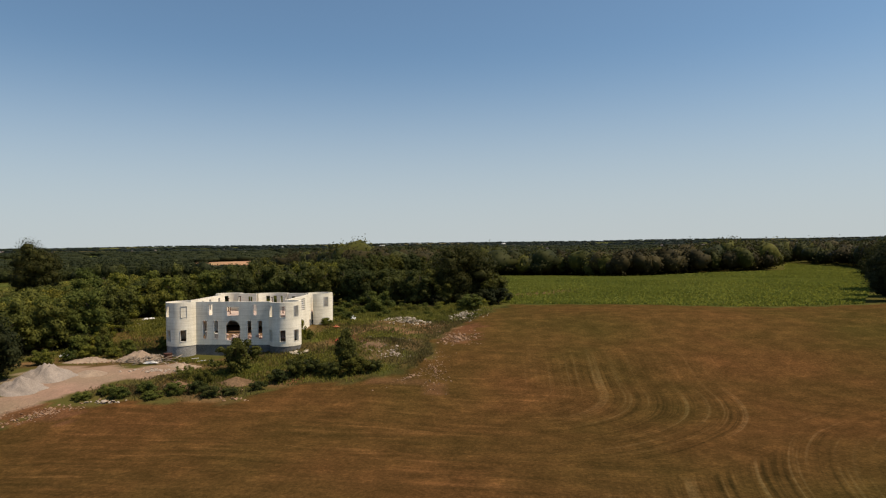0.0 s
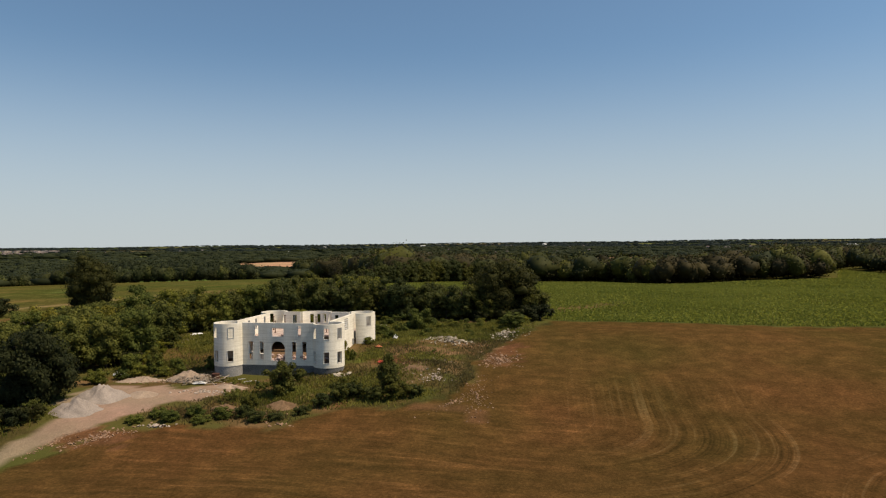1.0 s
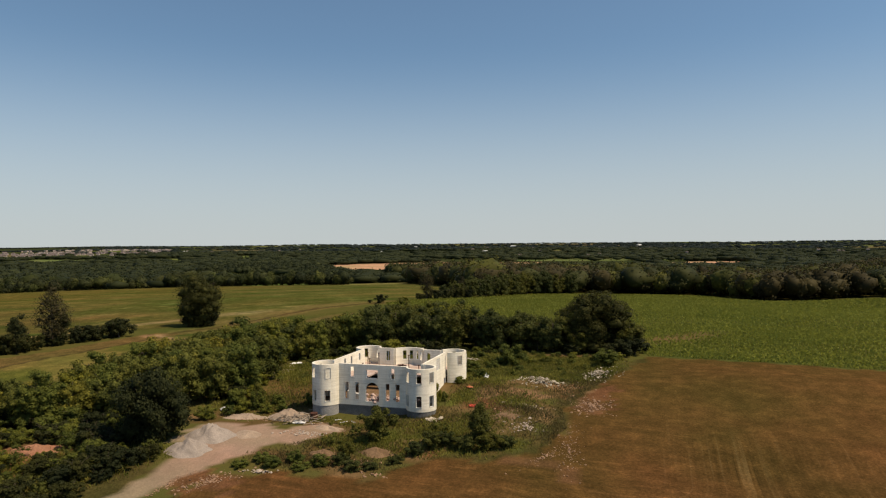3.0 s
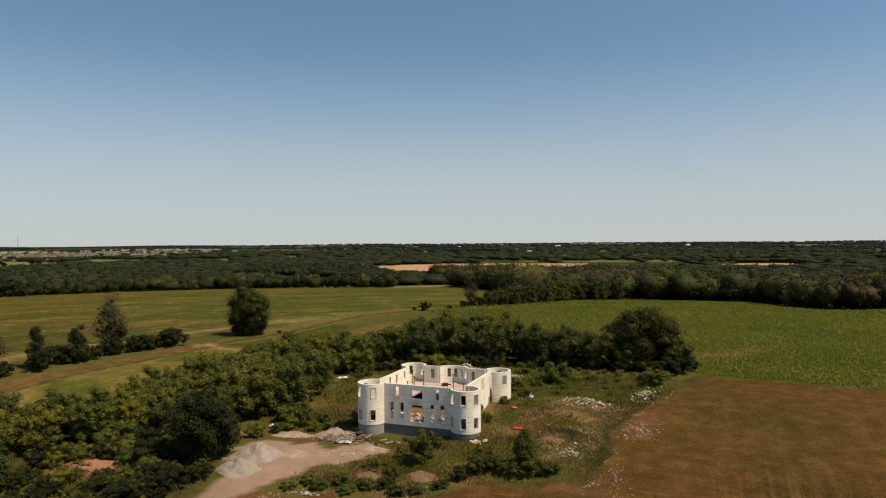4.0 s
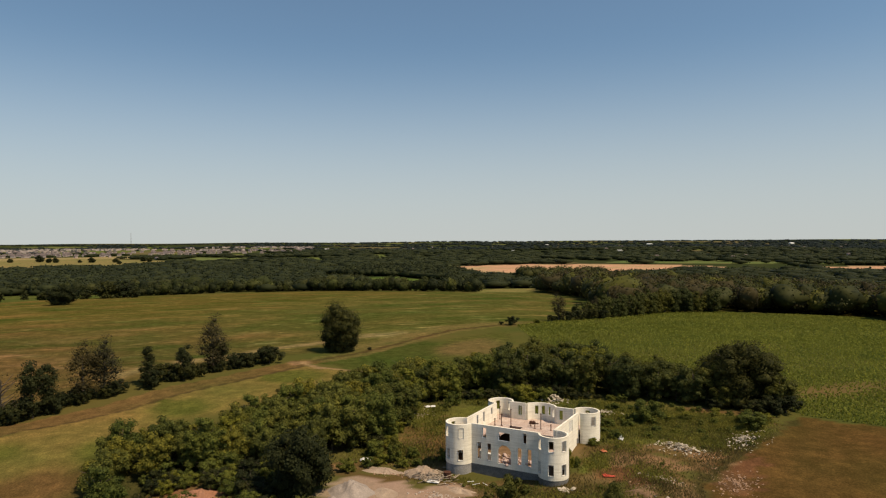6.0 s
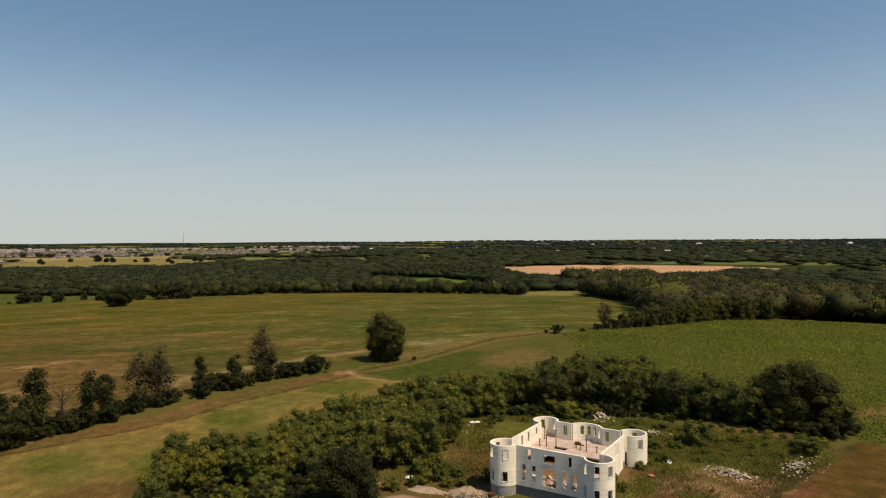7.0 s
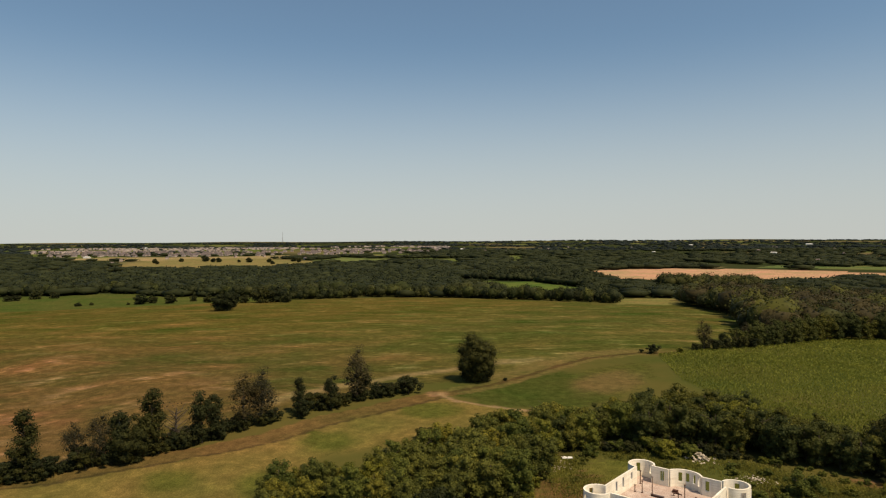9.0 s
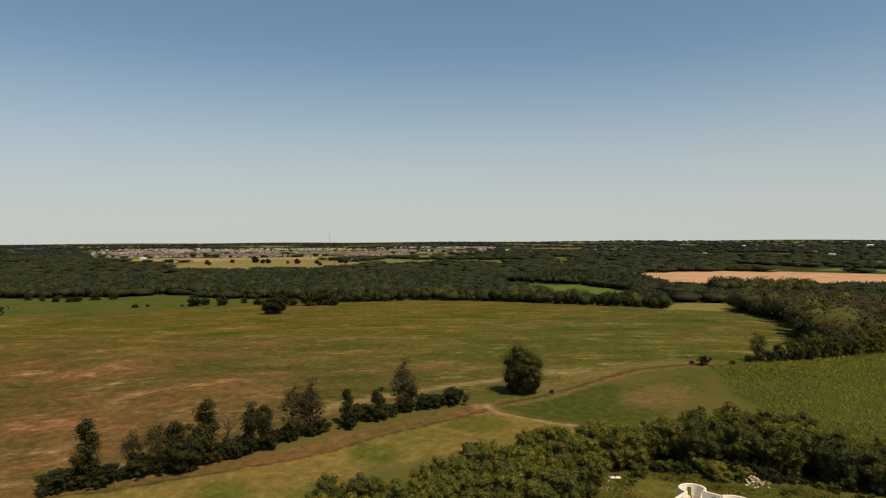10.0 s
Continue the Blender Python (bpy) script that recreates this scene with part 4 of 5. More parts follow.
for x, y in scatter(WOOD, 4.6, rng):
    k = rng.random()
    plant(dark[rng.integers(3)] if k < 0.68 or x > 0 else (mixed + green)[rng.integers(7)], x, y, rng.uniform(0.84, 1.05) * float(np.interp(x, (-57, -50, -42, -30, -20, -13, -8, -2), (0.8, 0.96, 1.05, 1.08, 1.0, 0.88, 0.8, 0.9))), rng.uniform(0, 360))
for x, y, s in ((-5, 141, 0.85), (-8, 146, 0.8), (10.5, 142.5, 0.75), (11.5, 145.5, 0.7), (0, 139.5, 0.6)):
    plant(dark[rng.integers(3)], x, y, s, rng.uniform(0, 360), 1.1)
dome = make_tree("tree", 62, 14.5, 8.3, 38000, LEAF_DEEP, "broad dark domed tree at the end of the wood", 0.2, 90, -0.12, fill=0.72, low=True)
plant(dome, 3.8, 145.0, 0.87, 40, 1.12)
# light undergrowth along the foot of the wood
for k in range(30):
    x = -52 + 56 * k / 29 + rng.uniform(-1, 1)
    y = float(np.interp(x, (-52, -47, -38, -20, -6, 4), (131, 131, 136, 138, 136, 135))) + rng.uniform(-1.5, 1.5)
    plant((bush + bush_dark + bush_dark if x < -16 else bush + bush + bush)[rng.integers(6)], x, y, rng.uniform(0.45, 1.0) * (1 if x < -24 else 0.5), rng.uniform(0, 360), rng.uniform(1.0, 1.5))
plant(bush[0], -12.4, 123.2, 1.4, 0, 1.05)
plant(bush[0], 5.0, 126.0, 0.8, 120, 1.7)
for x, y, s in ((-1, 138.5, 0.8), (6, 138, 0.9), (9, 139, 1.2), (11.5, 140.5, 1.2)):
    plant(bush_dark[rng.integers(2)], x, y, s, rng.uniform(0, 360), 1.2)
plant(round_dark, -105.5, 169.3, 0.75, 10)
plant(round_dark, -102.3, 171, 0.7, 100)
plant(round_dark, -56.0, 79.3, 1.08, 30, 0.84)
for x, y, s in ((-74, 121, 0.6), (-71.5, 124, 0.65), (-68.5, 127, 0.6), (-82, 99, 0.55), (-90, 87, 0.6), (-57, 125, 0.8), (-58, 112, 0.75), (-62, 92, 0.7)):
    plant(dark[rng.integers(3)], x, y, s, rng.uniform(0, 360))
plant(lone, -104, 170, 0.94, 30, 1.06)
plant(lone, 89, 132, 0.75, 80)
plant(lone, 99, 146, 0.8, 10)
plant(round_dark, 108, 162, 1.2, 200)
plant(round_dark, -394, 304, 1.5, 80, 1.15, 1.0)
# bushes round the castle
for x, y, s, k, w in ((-26.8, 86.0, 1.45, 2, 0.95), (-18.8, 84.5, 0.75, 2, 1.1), (-11.4, 84.8, 0.7, 3, 1.4), (-14.5, 84.4, 0.6, 2, 1.4), (-48.5, 94.5, 1.0, 1, 0.7),
                      (-50, 124.5, 0.9, 0, 0.9), (-37, 131, 1.15, 1, 1.2), (-33, 133.5, 0.9, 0, 1.1), (-42, 134, 1.1, 1, 1.1), (-13, 124.5, 0.95, 0, 1.1), (-16.5, 122, 0.7, 1, 1.1), (-28.8, 79.2, 0.75, 2, 0.8),
                      (-31, 76.5, 0.5, 3, 1.3), (-27, 76, 0.45, 1, 1.5), (-21.0, 97.4, 1.15, 1, 0.4), (-20.2, 99.2, 0.5, 0, 0.8), (-24, 127, 0.7, 1, 1.3), (-9, 127, 0.6, 0, 1.4), (-19, 130, 0.8, 3, 1.2), (-38.5, 76, 0.4, 0, 1.5),
                      (-34.5, 77, 0.45, 2, 1.4), (-58, 86, 0.6, 1, 1.2), (-62, 76, 0.6, 0, 1.6), (-66, 72, 0.5, 2, 1.5), (-58, 75, 0.5, 0, 1.5), (-71, 70, 0.6, 1, 1.4), (-46, 97, 0.6, 1, 1.0), (-41, 97.5, 0.7, 2, 0.8),
                      (-40.5, 74.2, 0.3, 2, 1.9), (-36.5, 75, 0.45, 3, 1.5), (-33, 75, 0.3, 0, 2.0), (-29, 77.5, 0.5, 2, 1.2), (-25, 77, 0.3, 1, 1.9), (-22.5, 79.5, 0.35, 2, 1.7), (-20.5, 82.5, 0.55, 1, 1.4), (-17, 85.5, 0.6, 2, 1.3),
                      (-57, 65, 0.7, 2, 1.4), (-60, 68, 0.8, 3, 1.4), (-59, 62, 0.6, 2, 1.5), (-63, 64, 0.8, 2, 1.4), (-66, 60, 0.8, 3, 1.5), (-62, 58, 0.8, 2, 1.4), (-65, 55, 0.9, 3, 1.4), (-68, 57, 1.0, 2, 1.4), (-70, 63, 1.0, 3, 1.3), (-64, 50, 0.8, 2, 1.5), (-70, 51, 1.0, 2, 1.5), (-61, 53, 0.6, 3, 1.5), (-9, 85.5, 0.45, 0, 1.6), (-10, 118, 0.6, 1, 1.5), (-15, 118.5, 0.8, 0, 1.3), (-18, 113, 0.5, 1, 1.6)):
    low = 0.62 if x > -25 and y > 105 else 1.0
    plant(bush_mid if x > -30 and y < 90 else (bush + (bush_dark if x < -55 else bush))[k], x, y, s * low, rng.uniform(0, 360), w)
for x, y, s, k in ((-7, 118.5, 0.5, 0), (-3, 121, 0.45, 1), (-11, 113.5, 0.5, 0), (-18, 117, 0.8, 1), (-16, 111, 0.7, 0), (-20.5, 122, 0.6, 1), (-1, 127, 0.5, 0), (4.5, 129.5, 0.7, 1), (7.5, 131, 0.8, 0), (-25, 130, 0.7, 1), (-6, 130, 0.6, 0), (-19, 107, 0.6, 1)):
    plant(bush[k], x, y, s * 0.65, x * 70, 1.4)
for x, y, s in ((-56.2, 71.2, 0.85), (-54.4, 72.8, 0.8), (-53, 74.4, 0.7), (-58.2, 72.6, 0.9), (-58.8, 69.6, 0.9), (-55.6, 69.0, 0.5), (-60.5, 67.5, 0.8)):
    plant(bush_dark[int(y) % 2], x, y, s, x * 90, 1.2)
plant(sapling, -12.8, 86.2, 1.05, 40)
plant(sapling, -48.5, 95.0, 0.8, 130)
for x, y, s, k in ((-51.5, 91.5, 0.5, 0), (-50, 93, 0.6, 1), (-46.2, 93.2, 0.5, 0), (-44.2, 94.2, 0.45, 1), (-53.5, 88.5, 0.7, 0), (-52.5, 96, 0.9, 1), (-51, 99, 0.8, 0), (-53.5, 102, 1.0, 1), (-54, 106.5, 0.8, 0)):
    plant(bush[k], x, y, s, x * 50, 1.1)
# undergrowth between the thicket and the drive
for x, y in scatter([(-84, 79), (-76, 82), (-66, 87), (-59, 88), (-56, 84), (-60, 74), (-58, 70), (-70, 66), (-77, 67)], 2.6, rng):
    if np.hypot((x + 70) / 6.5, (y - 73.5) / 4.2) > 1:
        plant((bush + bush_dark)[rng.integers(4)], x, y, rng.uniform(0.4, 1.0) * (0.8 if y < 74 else 1.1), rng.uniform(0, 360), 1.15)
# hedgerow along the track
HEDGE = [(-150, 57), (-147, 63), (-143, 71), (-136, 77), (-133.5, 85), (-131, 93), (-127, 105), (-122.5, 115), (-119.5, 125), (-118, 136), (-114, 149)]
HEDGE_TREES = ((-147, 63, 1.05, 0), (-143, 71, 0.7, 3), (-139.5, 74.5, 0.8, 2), (-136.5, 77, 0.95, 1), (-134.5, 78.5, 0.75, 5), (-134, 83, 1.05, 0), (-135.5, 81, 0.8, 1), (-133.5, 88.5, 1.1, 4), (-130.5, 93, 1.05, 1),
               (-129.5, 96, 0.8, 0), (-128, 103, 1.05, 3), (-126.5, 107, 1.0, 2), (-123, 116, 0.7, 0), (-119.5, 124, 0.75, 1), (-119, 133, 1.1, 2), (-118.3, 135, 0.7, 1), (-117, 143, 0.3, 5), (-114, 148.5, 0.5, 5))
for k in range(90):
    t = rng.random() * (len(HEDGE) - 1)
    i = int(t)
    x, y = (HEDGE[i][j] + (HEDGE[i + 1][j] - HEDGE[i][j]) * (t - i) for j in (0, 1))
    plant(bush_dark[rng.integers(2)], x + rng.normal(0, 1.0), y + rng.normal(0, 1.0), 0.5 + 1.3 * rng.random() ** 1.5, rng.uniform(0, 360), rng.uniform(0.7, 1.2))
for x, y, s, kind in HEDGE_TREES:
    plant((tall[0], tall[1], thin[0], thin[1], bare, round_dark)[kind], x, y, s * (1.15 if kind < 5 else 1.0) * (1.06 if x < -133 else 1.0), rng.uniform(0, 360))
# hedge between hay and corn, thickening into the wood
for x, y, s, k in ((-74, 247, 1.3, 3), (-78, 246, 0.5, 2), (-66, 254, 0.7, 1), (-62, 262, 1.0, 2), (-60, 268, 0.9, 3), (-57, 270, 1.5, 2), (-54, 277, 1.6, 3), (-50, 283, 1.7, 2), (-47, 290, 1.5, 3)):
    plant((bush + bush_dark)[k], x, y, s, rng.uniform(0, 360))
plant(thin[0], -60, 266, 1.0, 10)
for x, y, s, k in ((-56, 281, 0.8, 0), (-52, 286, 1.0, 1), (-49, 291, 0.9, 2), (-46, 296, 1.25, 1), (-43, 301, 1.1, 2), (-41, 307, 1.4, 0), (-38, 313, 1.3, 1), (-48, 305, 1.3, 2), (-35, 320, 1.5, 0), (-33, 327, 1.35, 2),
                   (-31, 334, 1.6, 1), (-28, 341, 1.4, 0), (-25, 348, 1.6, 2), (-21, 354, 1.5, 1), (-16, 360, 1.6, 0), (-10, 366, 1.5, 2), (-3, 372, 1.7, 1)):
    plant(dark[k], x, y, s * 0.86, rng.uniform(0, 360), 0.95)
for x, y, s in ((-50, 296, 0.85), (-44, 310, 0.88), (-37, 324, 0.9)):
    plant(thin[1], x, y, s, rng.uniform(0, 360))
# single trees in the fallow beyond the far wood
for x, y, s in ((-1313, 967, 1.75), (-1268, 954, 1.1), (-1256, 960, 1.25), (-1209, 978, 0.8), (-1186, 987, 1.3), (-1140, 1004, 1.1), (-1126, 1063, 1.2), (-1092, 1047, 1.1), (-1350, 930, 1.0), (-1330, 850, 1.2), (-1290, 830, 1.0), (-1080, 960, 0.9)):
    plant(round_dark, x, y, s, rng.uniform(0, 360), rng.uniform(0.85, 1.15), 1.0)
# bushes at the far edge of the hay
for x, y, s in ((-803, 294, 1.30), (-785, 301, 1.00), (-763, 306, 1.30), (-751, 315, 1.20), (-750, 323, 1.10), (-752, 342, 1.50), (-743, 357, 1.20), (-621, 319, 0.70), (-621, 331, 0.60), (-592, 350, 0.50), (-586, 360, 1.80), (-588, 372, 1.50), (-567, 378, 1.80), (-571, 405, 1.10), (-527, 390, 1.40), (-481, 381, 1.70), (-462, 352, 1.20), (-454, 391, 2.10), (-450, 402, 2.30), (-433, 399, 1.60), (-470, 385, 1.20)):
    plant(far_bush, x, y, s * 0.72 * rng.uniform(0.85, 1.15), rng.uniform(0, 360), rng.uniform(0.9, 1.4), 1.0)
plant(bush_dark[0], -97.5, 176, 0.35, 0)
plant(bush_dark[1], -84.0, 115.0, 1.0, 0)
for x, y, s in ((-74.5, 77.5, 0.7), (-66, 77, 0.8), (-72.5, 72, 0.45), (-67, 72.5, 0.4), (-69.5, 78.5, 0.8), (-76, 74, 0.7)):
    plant(bush[0], x, y, s, x * 40, 1.1)
for p in green + dark + mixed + tall + thin + bush + bush_dark + [lone, round_dark, far_bush, bush_mid, bare, dome, sapling]:
    remove_thing(p)


# ---------------------------------------------------------------- far woods
def canopy_block(rng, rx, rz, base, leaves, size, core, ragged=1.0):
    """A far tree: one ragged, many-headed crown set with leaf sprays."""
    heads = rng.normal(size=(15, 3))
    heads[:, 2] = np.abs(heads[:, 2]) * 0.9 - 0.2
    heads /= np.linalg.norm(heads, axis=1)[:, None]
    gain = rng.uniform(0.04, 0.36, 15) * ragged

    def reach(d):
        return 0.85 - 0.15 * ragged + (gain * np.exp(14 * (d @ heads.T - 1))).sum(1)[:, None]
    v, f = core
    scale = np.array((rx, rx, rz))
    blocks = [(v * reach(v) * rng.uniform(0.92 - 0.22 * ragged, 0.94, (len(v), 1)) * scale, f)]
    d = rng.normal(size=(leaves, 3))
    d[:, 2] += 0.35
    d /= np.linalg.norm(d, axis=1)[:, None]
    p = d * reach(d) * rng.uniform(0.94 - 0.14 * ragged, 1.02 + 0.1 * ragged, (leaves, 1)) * scale
    nrm = d + rng.normal(scale=0.5, size=d.shape)
    nrm /= np.linalg.norm(nrm, axis=1)[:, None]
    t = np.cross(nrm, rng.normal(size=d.shape))
    t /= np.linalg.norm(t, axis=1)[:, None]
    b = np.cross(nrm, t)
    s1 = size * rng.uniform(0.5, 1.4, (leaves, 1))
    s2 = s1 * rng.uniform(0.45, 0.9, (leaves, 1))
    blocks.append(as_tris(np.stack([p - t * s1, p - b * s2, p + t * s1, p + b * s2 + nrm * s1 * 0.4], 1)))
    v, f = join(blocks)
    return v + np.array((0, 0, base + rz * 0.9)), f


def woods(name, pts, hs, rng, leaves, size, core, mat, label, wide=0.46, vary=1.3, ragged=1.0):
    blocks = []
    zs = height([p[0] for p in pts], [p[1] for p in pts])
    for (x, y), h, z in zip(pts, hs, zs):
        v, f = canopy_block(rng, h * wide * rng.uniform(0.75, vary), h * 0.52, -0.04 * h, leaves, size, core, ragged)
        blocks.append((v + np.array((x, y, z)), f))
    return tagged(tri_mesh(name, *join(blocks), mat), label, "woodland", kind="stuff")


RIGHT_WOOD = [(-42, 306), (-58, 345), (-72, 408), (-79, 445), (-104, 484), (-136, 540), (-162, 665), (60, 640), (240, 640), (300, 520), (234, 453), (202, 402), (176, 351), (150, 339), (128, 339), (104, 334), (88, 331), (77, 352), (69, 391), (36, 392), (-4, 381), (-22, 361), (-36, 338)]
FAR_WOOD = [(-1000, 220), (-855, 268), (-790, 340), (-745, 436), (-640, 446), (-545, 476), (-487, 462), (-448, 528), (-388, 556), (-310, 530), (-262, 532), (-225, 530), (-185, 524), (-190, 548), (-235, 566), (-300, 572), (-350, 600), (-440, 690), (-500, 780),
            (-620, 830), (-820, 705), (-945, 470)]
EAST_WOOD = [(121, 180), (197, 298), (228, 364), (230, 410), (238, 450), (300, 500), (330, 400), (250, 300), (150, 175)]
pts = scatter(RIGHT_WOOD, 7.6, rng) + scatter(EAST_WOOD, 9.0, rng)
KINDS = ((LEAF_BROWN, "brownish"), (LEAF_FAR, "dark green"), (LEAF_OLIVE, "olive green"))
pick = [int(np.clip(1 + 0.9 * math.sin(p[0] * 0.06 + 2 * math.sin(p[1] * 0.03)) + rng.normal(0, 0.75), 0, 2.99)) for p in pts]
for k, (mat, hue) in enumerate(KINDS):
    sub = [p for p, i in zip(pts, pick) if i == k]
    hs = [(9 + 9 * rng.random() ** 0.8) * (1.18 - 0.18 * float(smooth(20, 110, p[0]))) for p in sub]
    woods("corn_wood", sub, hs, rng, 190, 0.6, ICO2, mat, hue + " trees of the wood behind the corn field", 0.42, 1.45, 1.0)
pts = scatter(FAR_WOOD, 11.5, rng)
near = [p for p in pts if math.hypot(*p) < 740]
rest = [p for p in pts if math.hypot(*p) >= 740]
pick = [5 + 4 * math.sin(p[0] * 0.03 + 1.5 * math.sin(p[1] * 0.05)) + rng.normal(0, 2.5) for p in near]
for flag, mat, hue in ((True, LEAF_OLIVE, "olive green"), (False, LEAF_FAR, "dark green")):
    sub = [p for p, i in zip(near, pick) if (i < 4) == flag]
    woods("far_wood", sub, 6 + np.array([7.5 if p[0] > -320 else 9 + 5.5 * math.sin(p[0] * 0.045 + 2 * math.sin(p[1] * 0.03)) for p in sub]) * rng.random(len(sub)) ** 0.8, rng, 170, 0.7, ICO2, mat, hue + " woodland beyond the hay field", 0.5, 1.7, 0.5)
woods("far_wood", rest, rng.uniform(9, 15, len(rest)), rng, 40, 1.1, ICO1, LEAF_FAR, "dark green woodland beyond the hay field", 0.75, 1.6, 0.35)
# full crowns along the near edge of that wood
front = FAR_WOOD[:13]
row = []
for (x0, y0), (x1, y1) in zip(front, front[1:]):
    n = max(1, int(math.hypot(x1 - x0, y1 - y0) / 6.5))
    row += [(x0 + (x1 - x0) * (k + rng.random()) / n, y0 + (y1 - y0) * (k + rng.random()) / n + rng.uniform(0, 14)) for k in range(n)]
for k, (mat, hue) in enumerate(((LEAF_FAR, "dark green"), (LEAF_OLIVE, "olive green"), (LEAF_FAR, "deep green"))):
    sub = row[k::3]
    woods("wood_edge", sub, rng.uniform(8, 16.5, len(sub)), rng, 280, 0.6, ICO2, mat, hue + " round trees along the far edge of the hay", 0.46, 1.35, 0.7)
edge = [(x, y) for x, y in scatter([(-248, 572), (-190, 550), (-232, 650), (-262, 690), (-320, 815), (-335, 900), (-420, 960), (-520, 900), (-490, 800), (-400, 815), (-305, 760)], 12, rng)
        if not inside(np.array([x]), np.array([y]), SMALL_FIELD)[0]]
woods("copse", edge, rng.uniform(9, 15, len(edge)), rng, 60, 1.0, ICO1, LEAF_FAR, "trees round a small green field", 0.55, 1.5, 0.4)
crest = scatter([(-228, 805), (-122, 824), (-130, 866), (-238, 838)], 9, rng)
woods("copse", crest, rng.uniform(15, 20, len(crest)), rng, 110, 0.9, ICO1, LEAF_FAR, "tall dark copse before the wheat field", 0.5, 1.4, 0.4)
pts, tries = [], 0
while len(pts) < 13000 and tries < 80000:
    tries += 1
    r, a = 640 * (7.4 ** rng.random()), rng.uniform(-1.4, 0.8)
    x, y = r * math.sin(a), r * math.cos(a)
    clump = math.sin(x * 0.0052 + 1.7 * math.sin(y * 0.0041)) + math.sin(y * 0.0093 + x * 0.003) + (0.95 if a > -0.45 else 0.35)
    if clump < 0 and r < 4200 and rng.random() < 0.93:
        continue
    q = (np.array([x]), np.array([y]))
    if any(inside(*q, w)[0] for w in OPEN_LAND + (FAR_WOOD, RIGHT_WOOD, HAY, VERGE, CORN)):
        continue
    if 1950 < r < 3000 and -1.15 < a < -0.6 and rng.random() < 0.85:
        continue
    pts.append((x, y))
# belts past 2300 m take the leaves with haze in their colour
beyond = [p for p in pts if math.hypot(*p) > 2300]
woods("distant_woods", beyond, rng.uniform(6.5, 9.5, len(beyond)), rng, 14, 1.8, ICO1, LEAF_HAZE, "low belts of trees along the horizon, tinted with blue-green haze", 2.2)
pts = [p for p in pts if math.hypot(*p) <= 2300]
hs = [rng.uniform(7, 10.5) * (1 + 0.25 * smooth(1500, 4500, math.hypot(*p))) for p in pts]
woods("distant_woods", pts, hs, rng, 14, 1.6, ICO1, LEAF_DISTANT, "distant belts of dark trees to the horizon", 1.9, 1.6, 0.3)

# ---------------------------------------------------------------- corn, in rows
px, py = zip(*CORN)
rowdir = np.array((math.cos(radians(-6)), math.sin(radians(-6))))
side = np.array((-rowdir[1], rowdir[0]))
plants = []
for near_y, far_y, gap, step in ((100, 190, 1.5, 0.3), (190, 270, 1.8, 0.42), (270, 470, 2.4, 0.6)):
    u, w = np.meshgrid(np.arange(-140, 300, step), np.arange(80, 480, gap))
    u, w = u.ravel() + rng.normal(0, step * 0.25, u.size), w.ravel() + rng.normal(0, 0.09, w.size)
    q = u[:, None] * rowdir + w[:, None] * side
    plants.append(q[(q[:, 1] > near_y) & (q[:, 1] <= far_y)])
c = np.concatenate(plants)
thin_crop = np.hypot((c[:, 0] - 24) / 15, (c[:, 1] - 166 - 0.9 * (c[:, 0] - 24)) / 7)
c = c[inside(c[:, 0], c[:, 1], CORN) & ((thin_crop > 1) | (rng.random(len(c)) < 0.25 + 0.7 * thin_crop ** 2))]
z = height(c[:, 0], c[:, 1])
base = np.concatenate([c, z[:, None]], 1)
hh = (rng.uniform(0.3, 0.5, len(c)) * (1 + 0.35 * smooth(180, 320, c[:, 1])))[:, None]
cards = []
for k in range(2):
    a = rng.uniform(0, 3.14, len(c)) if k == 0 else a + 1.57
    d = np.stack([np.cos(a), np.sin(a), np.zeros(len(c))], 1) * (rng.uniform(0.16, 0.26, len(c)) * (1 + 0.7 * smooth(180, 320, c[:, 1])))[:, None]
    up = np.concatenate([rng.normal(0, 0.5, (len(c), 2)), np.ones((len(c), 1))], 1) * hh
    cards.append(np.stack([base - d * 0.3, base + d * 0.3, base + d + up * 0.8, base - d + up], 1))
tagged(tri_mesh("corn_crop", *as_tris(np.concatenate(cards)), CORN_LEAF), "green maize crop standing in rows", "crop", kind="stuff")


# ---------------------------------------------------------------- weeds round the castle
def weeds(name, centres, n, size, mat, label):
    blocks = []
    for cx, cy, rx, ry in centres:
        k = int(n * rx * ry)
        p = np.stack([cx + rx * rng.normal(0, 0.5, k), cy + ry * rng.normal(0, 0.5, k)], 1)
        u = (p - CASTLE_XY) @ ROT
        p = p[~inside(p[:, 0], p[:, 1], STUBBLE) & (np.abs(u) > 8.3).any(1) & (near_line(p[:, 0], p[:, 1], DRIVE) > 3.4) & (np.hypot((p[:, 0] + 46.5) / 7.5, (p[:, 1] - 82.5) / 5.2) > 1)]
        k = len(p)
        b = np.concatenate([p, height(p[:, 0], p[:, 1])[:, None] - 0.03], 1)
        a = rng.uniform(0, 6.28, k)
        d = np.stack([np.cos(a), np.sin(a), np.zeros(k)], 1)
        s = size * rng.uniform(0.4, 1.3, k)[:, None]
        lean = np.concatenate([rng.normal(0, 0.45, (k, 2)), np.ones((k, 1))], 1)
        top = b + lean * s * 1.2
        blocks.append(np.stack([b - d * s * 0.2, b + d * s * 0.2, top + d * s * 0.16, top - d * s * 0.12], 1))
    tagged(tri_mesh(name, *as_tris(np.concatenate(blocks)), mat), label, "weeds", kind="stuff")


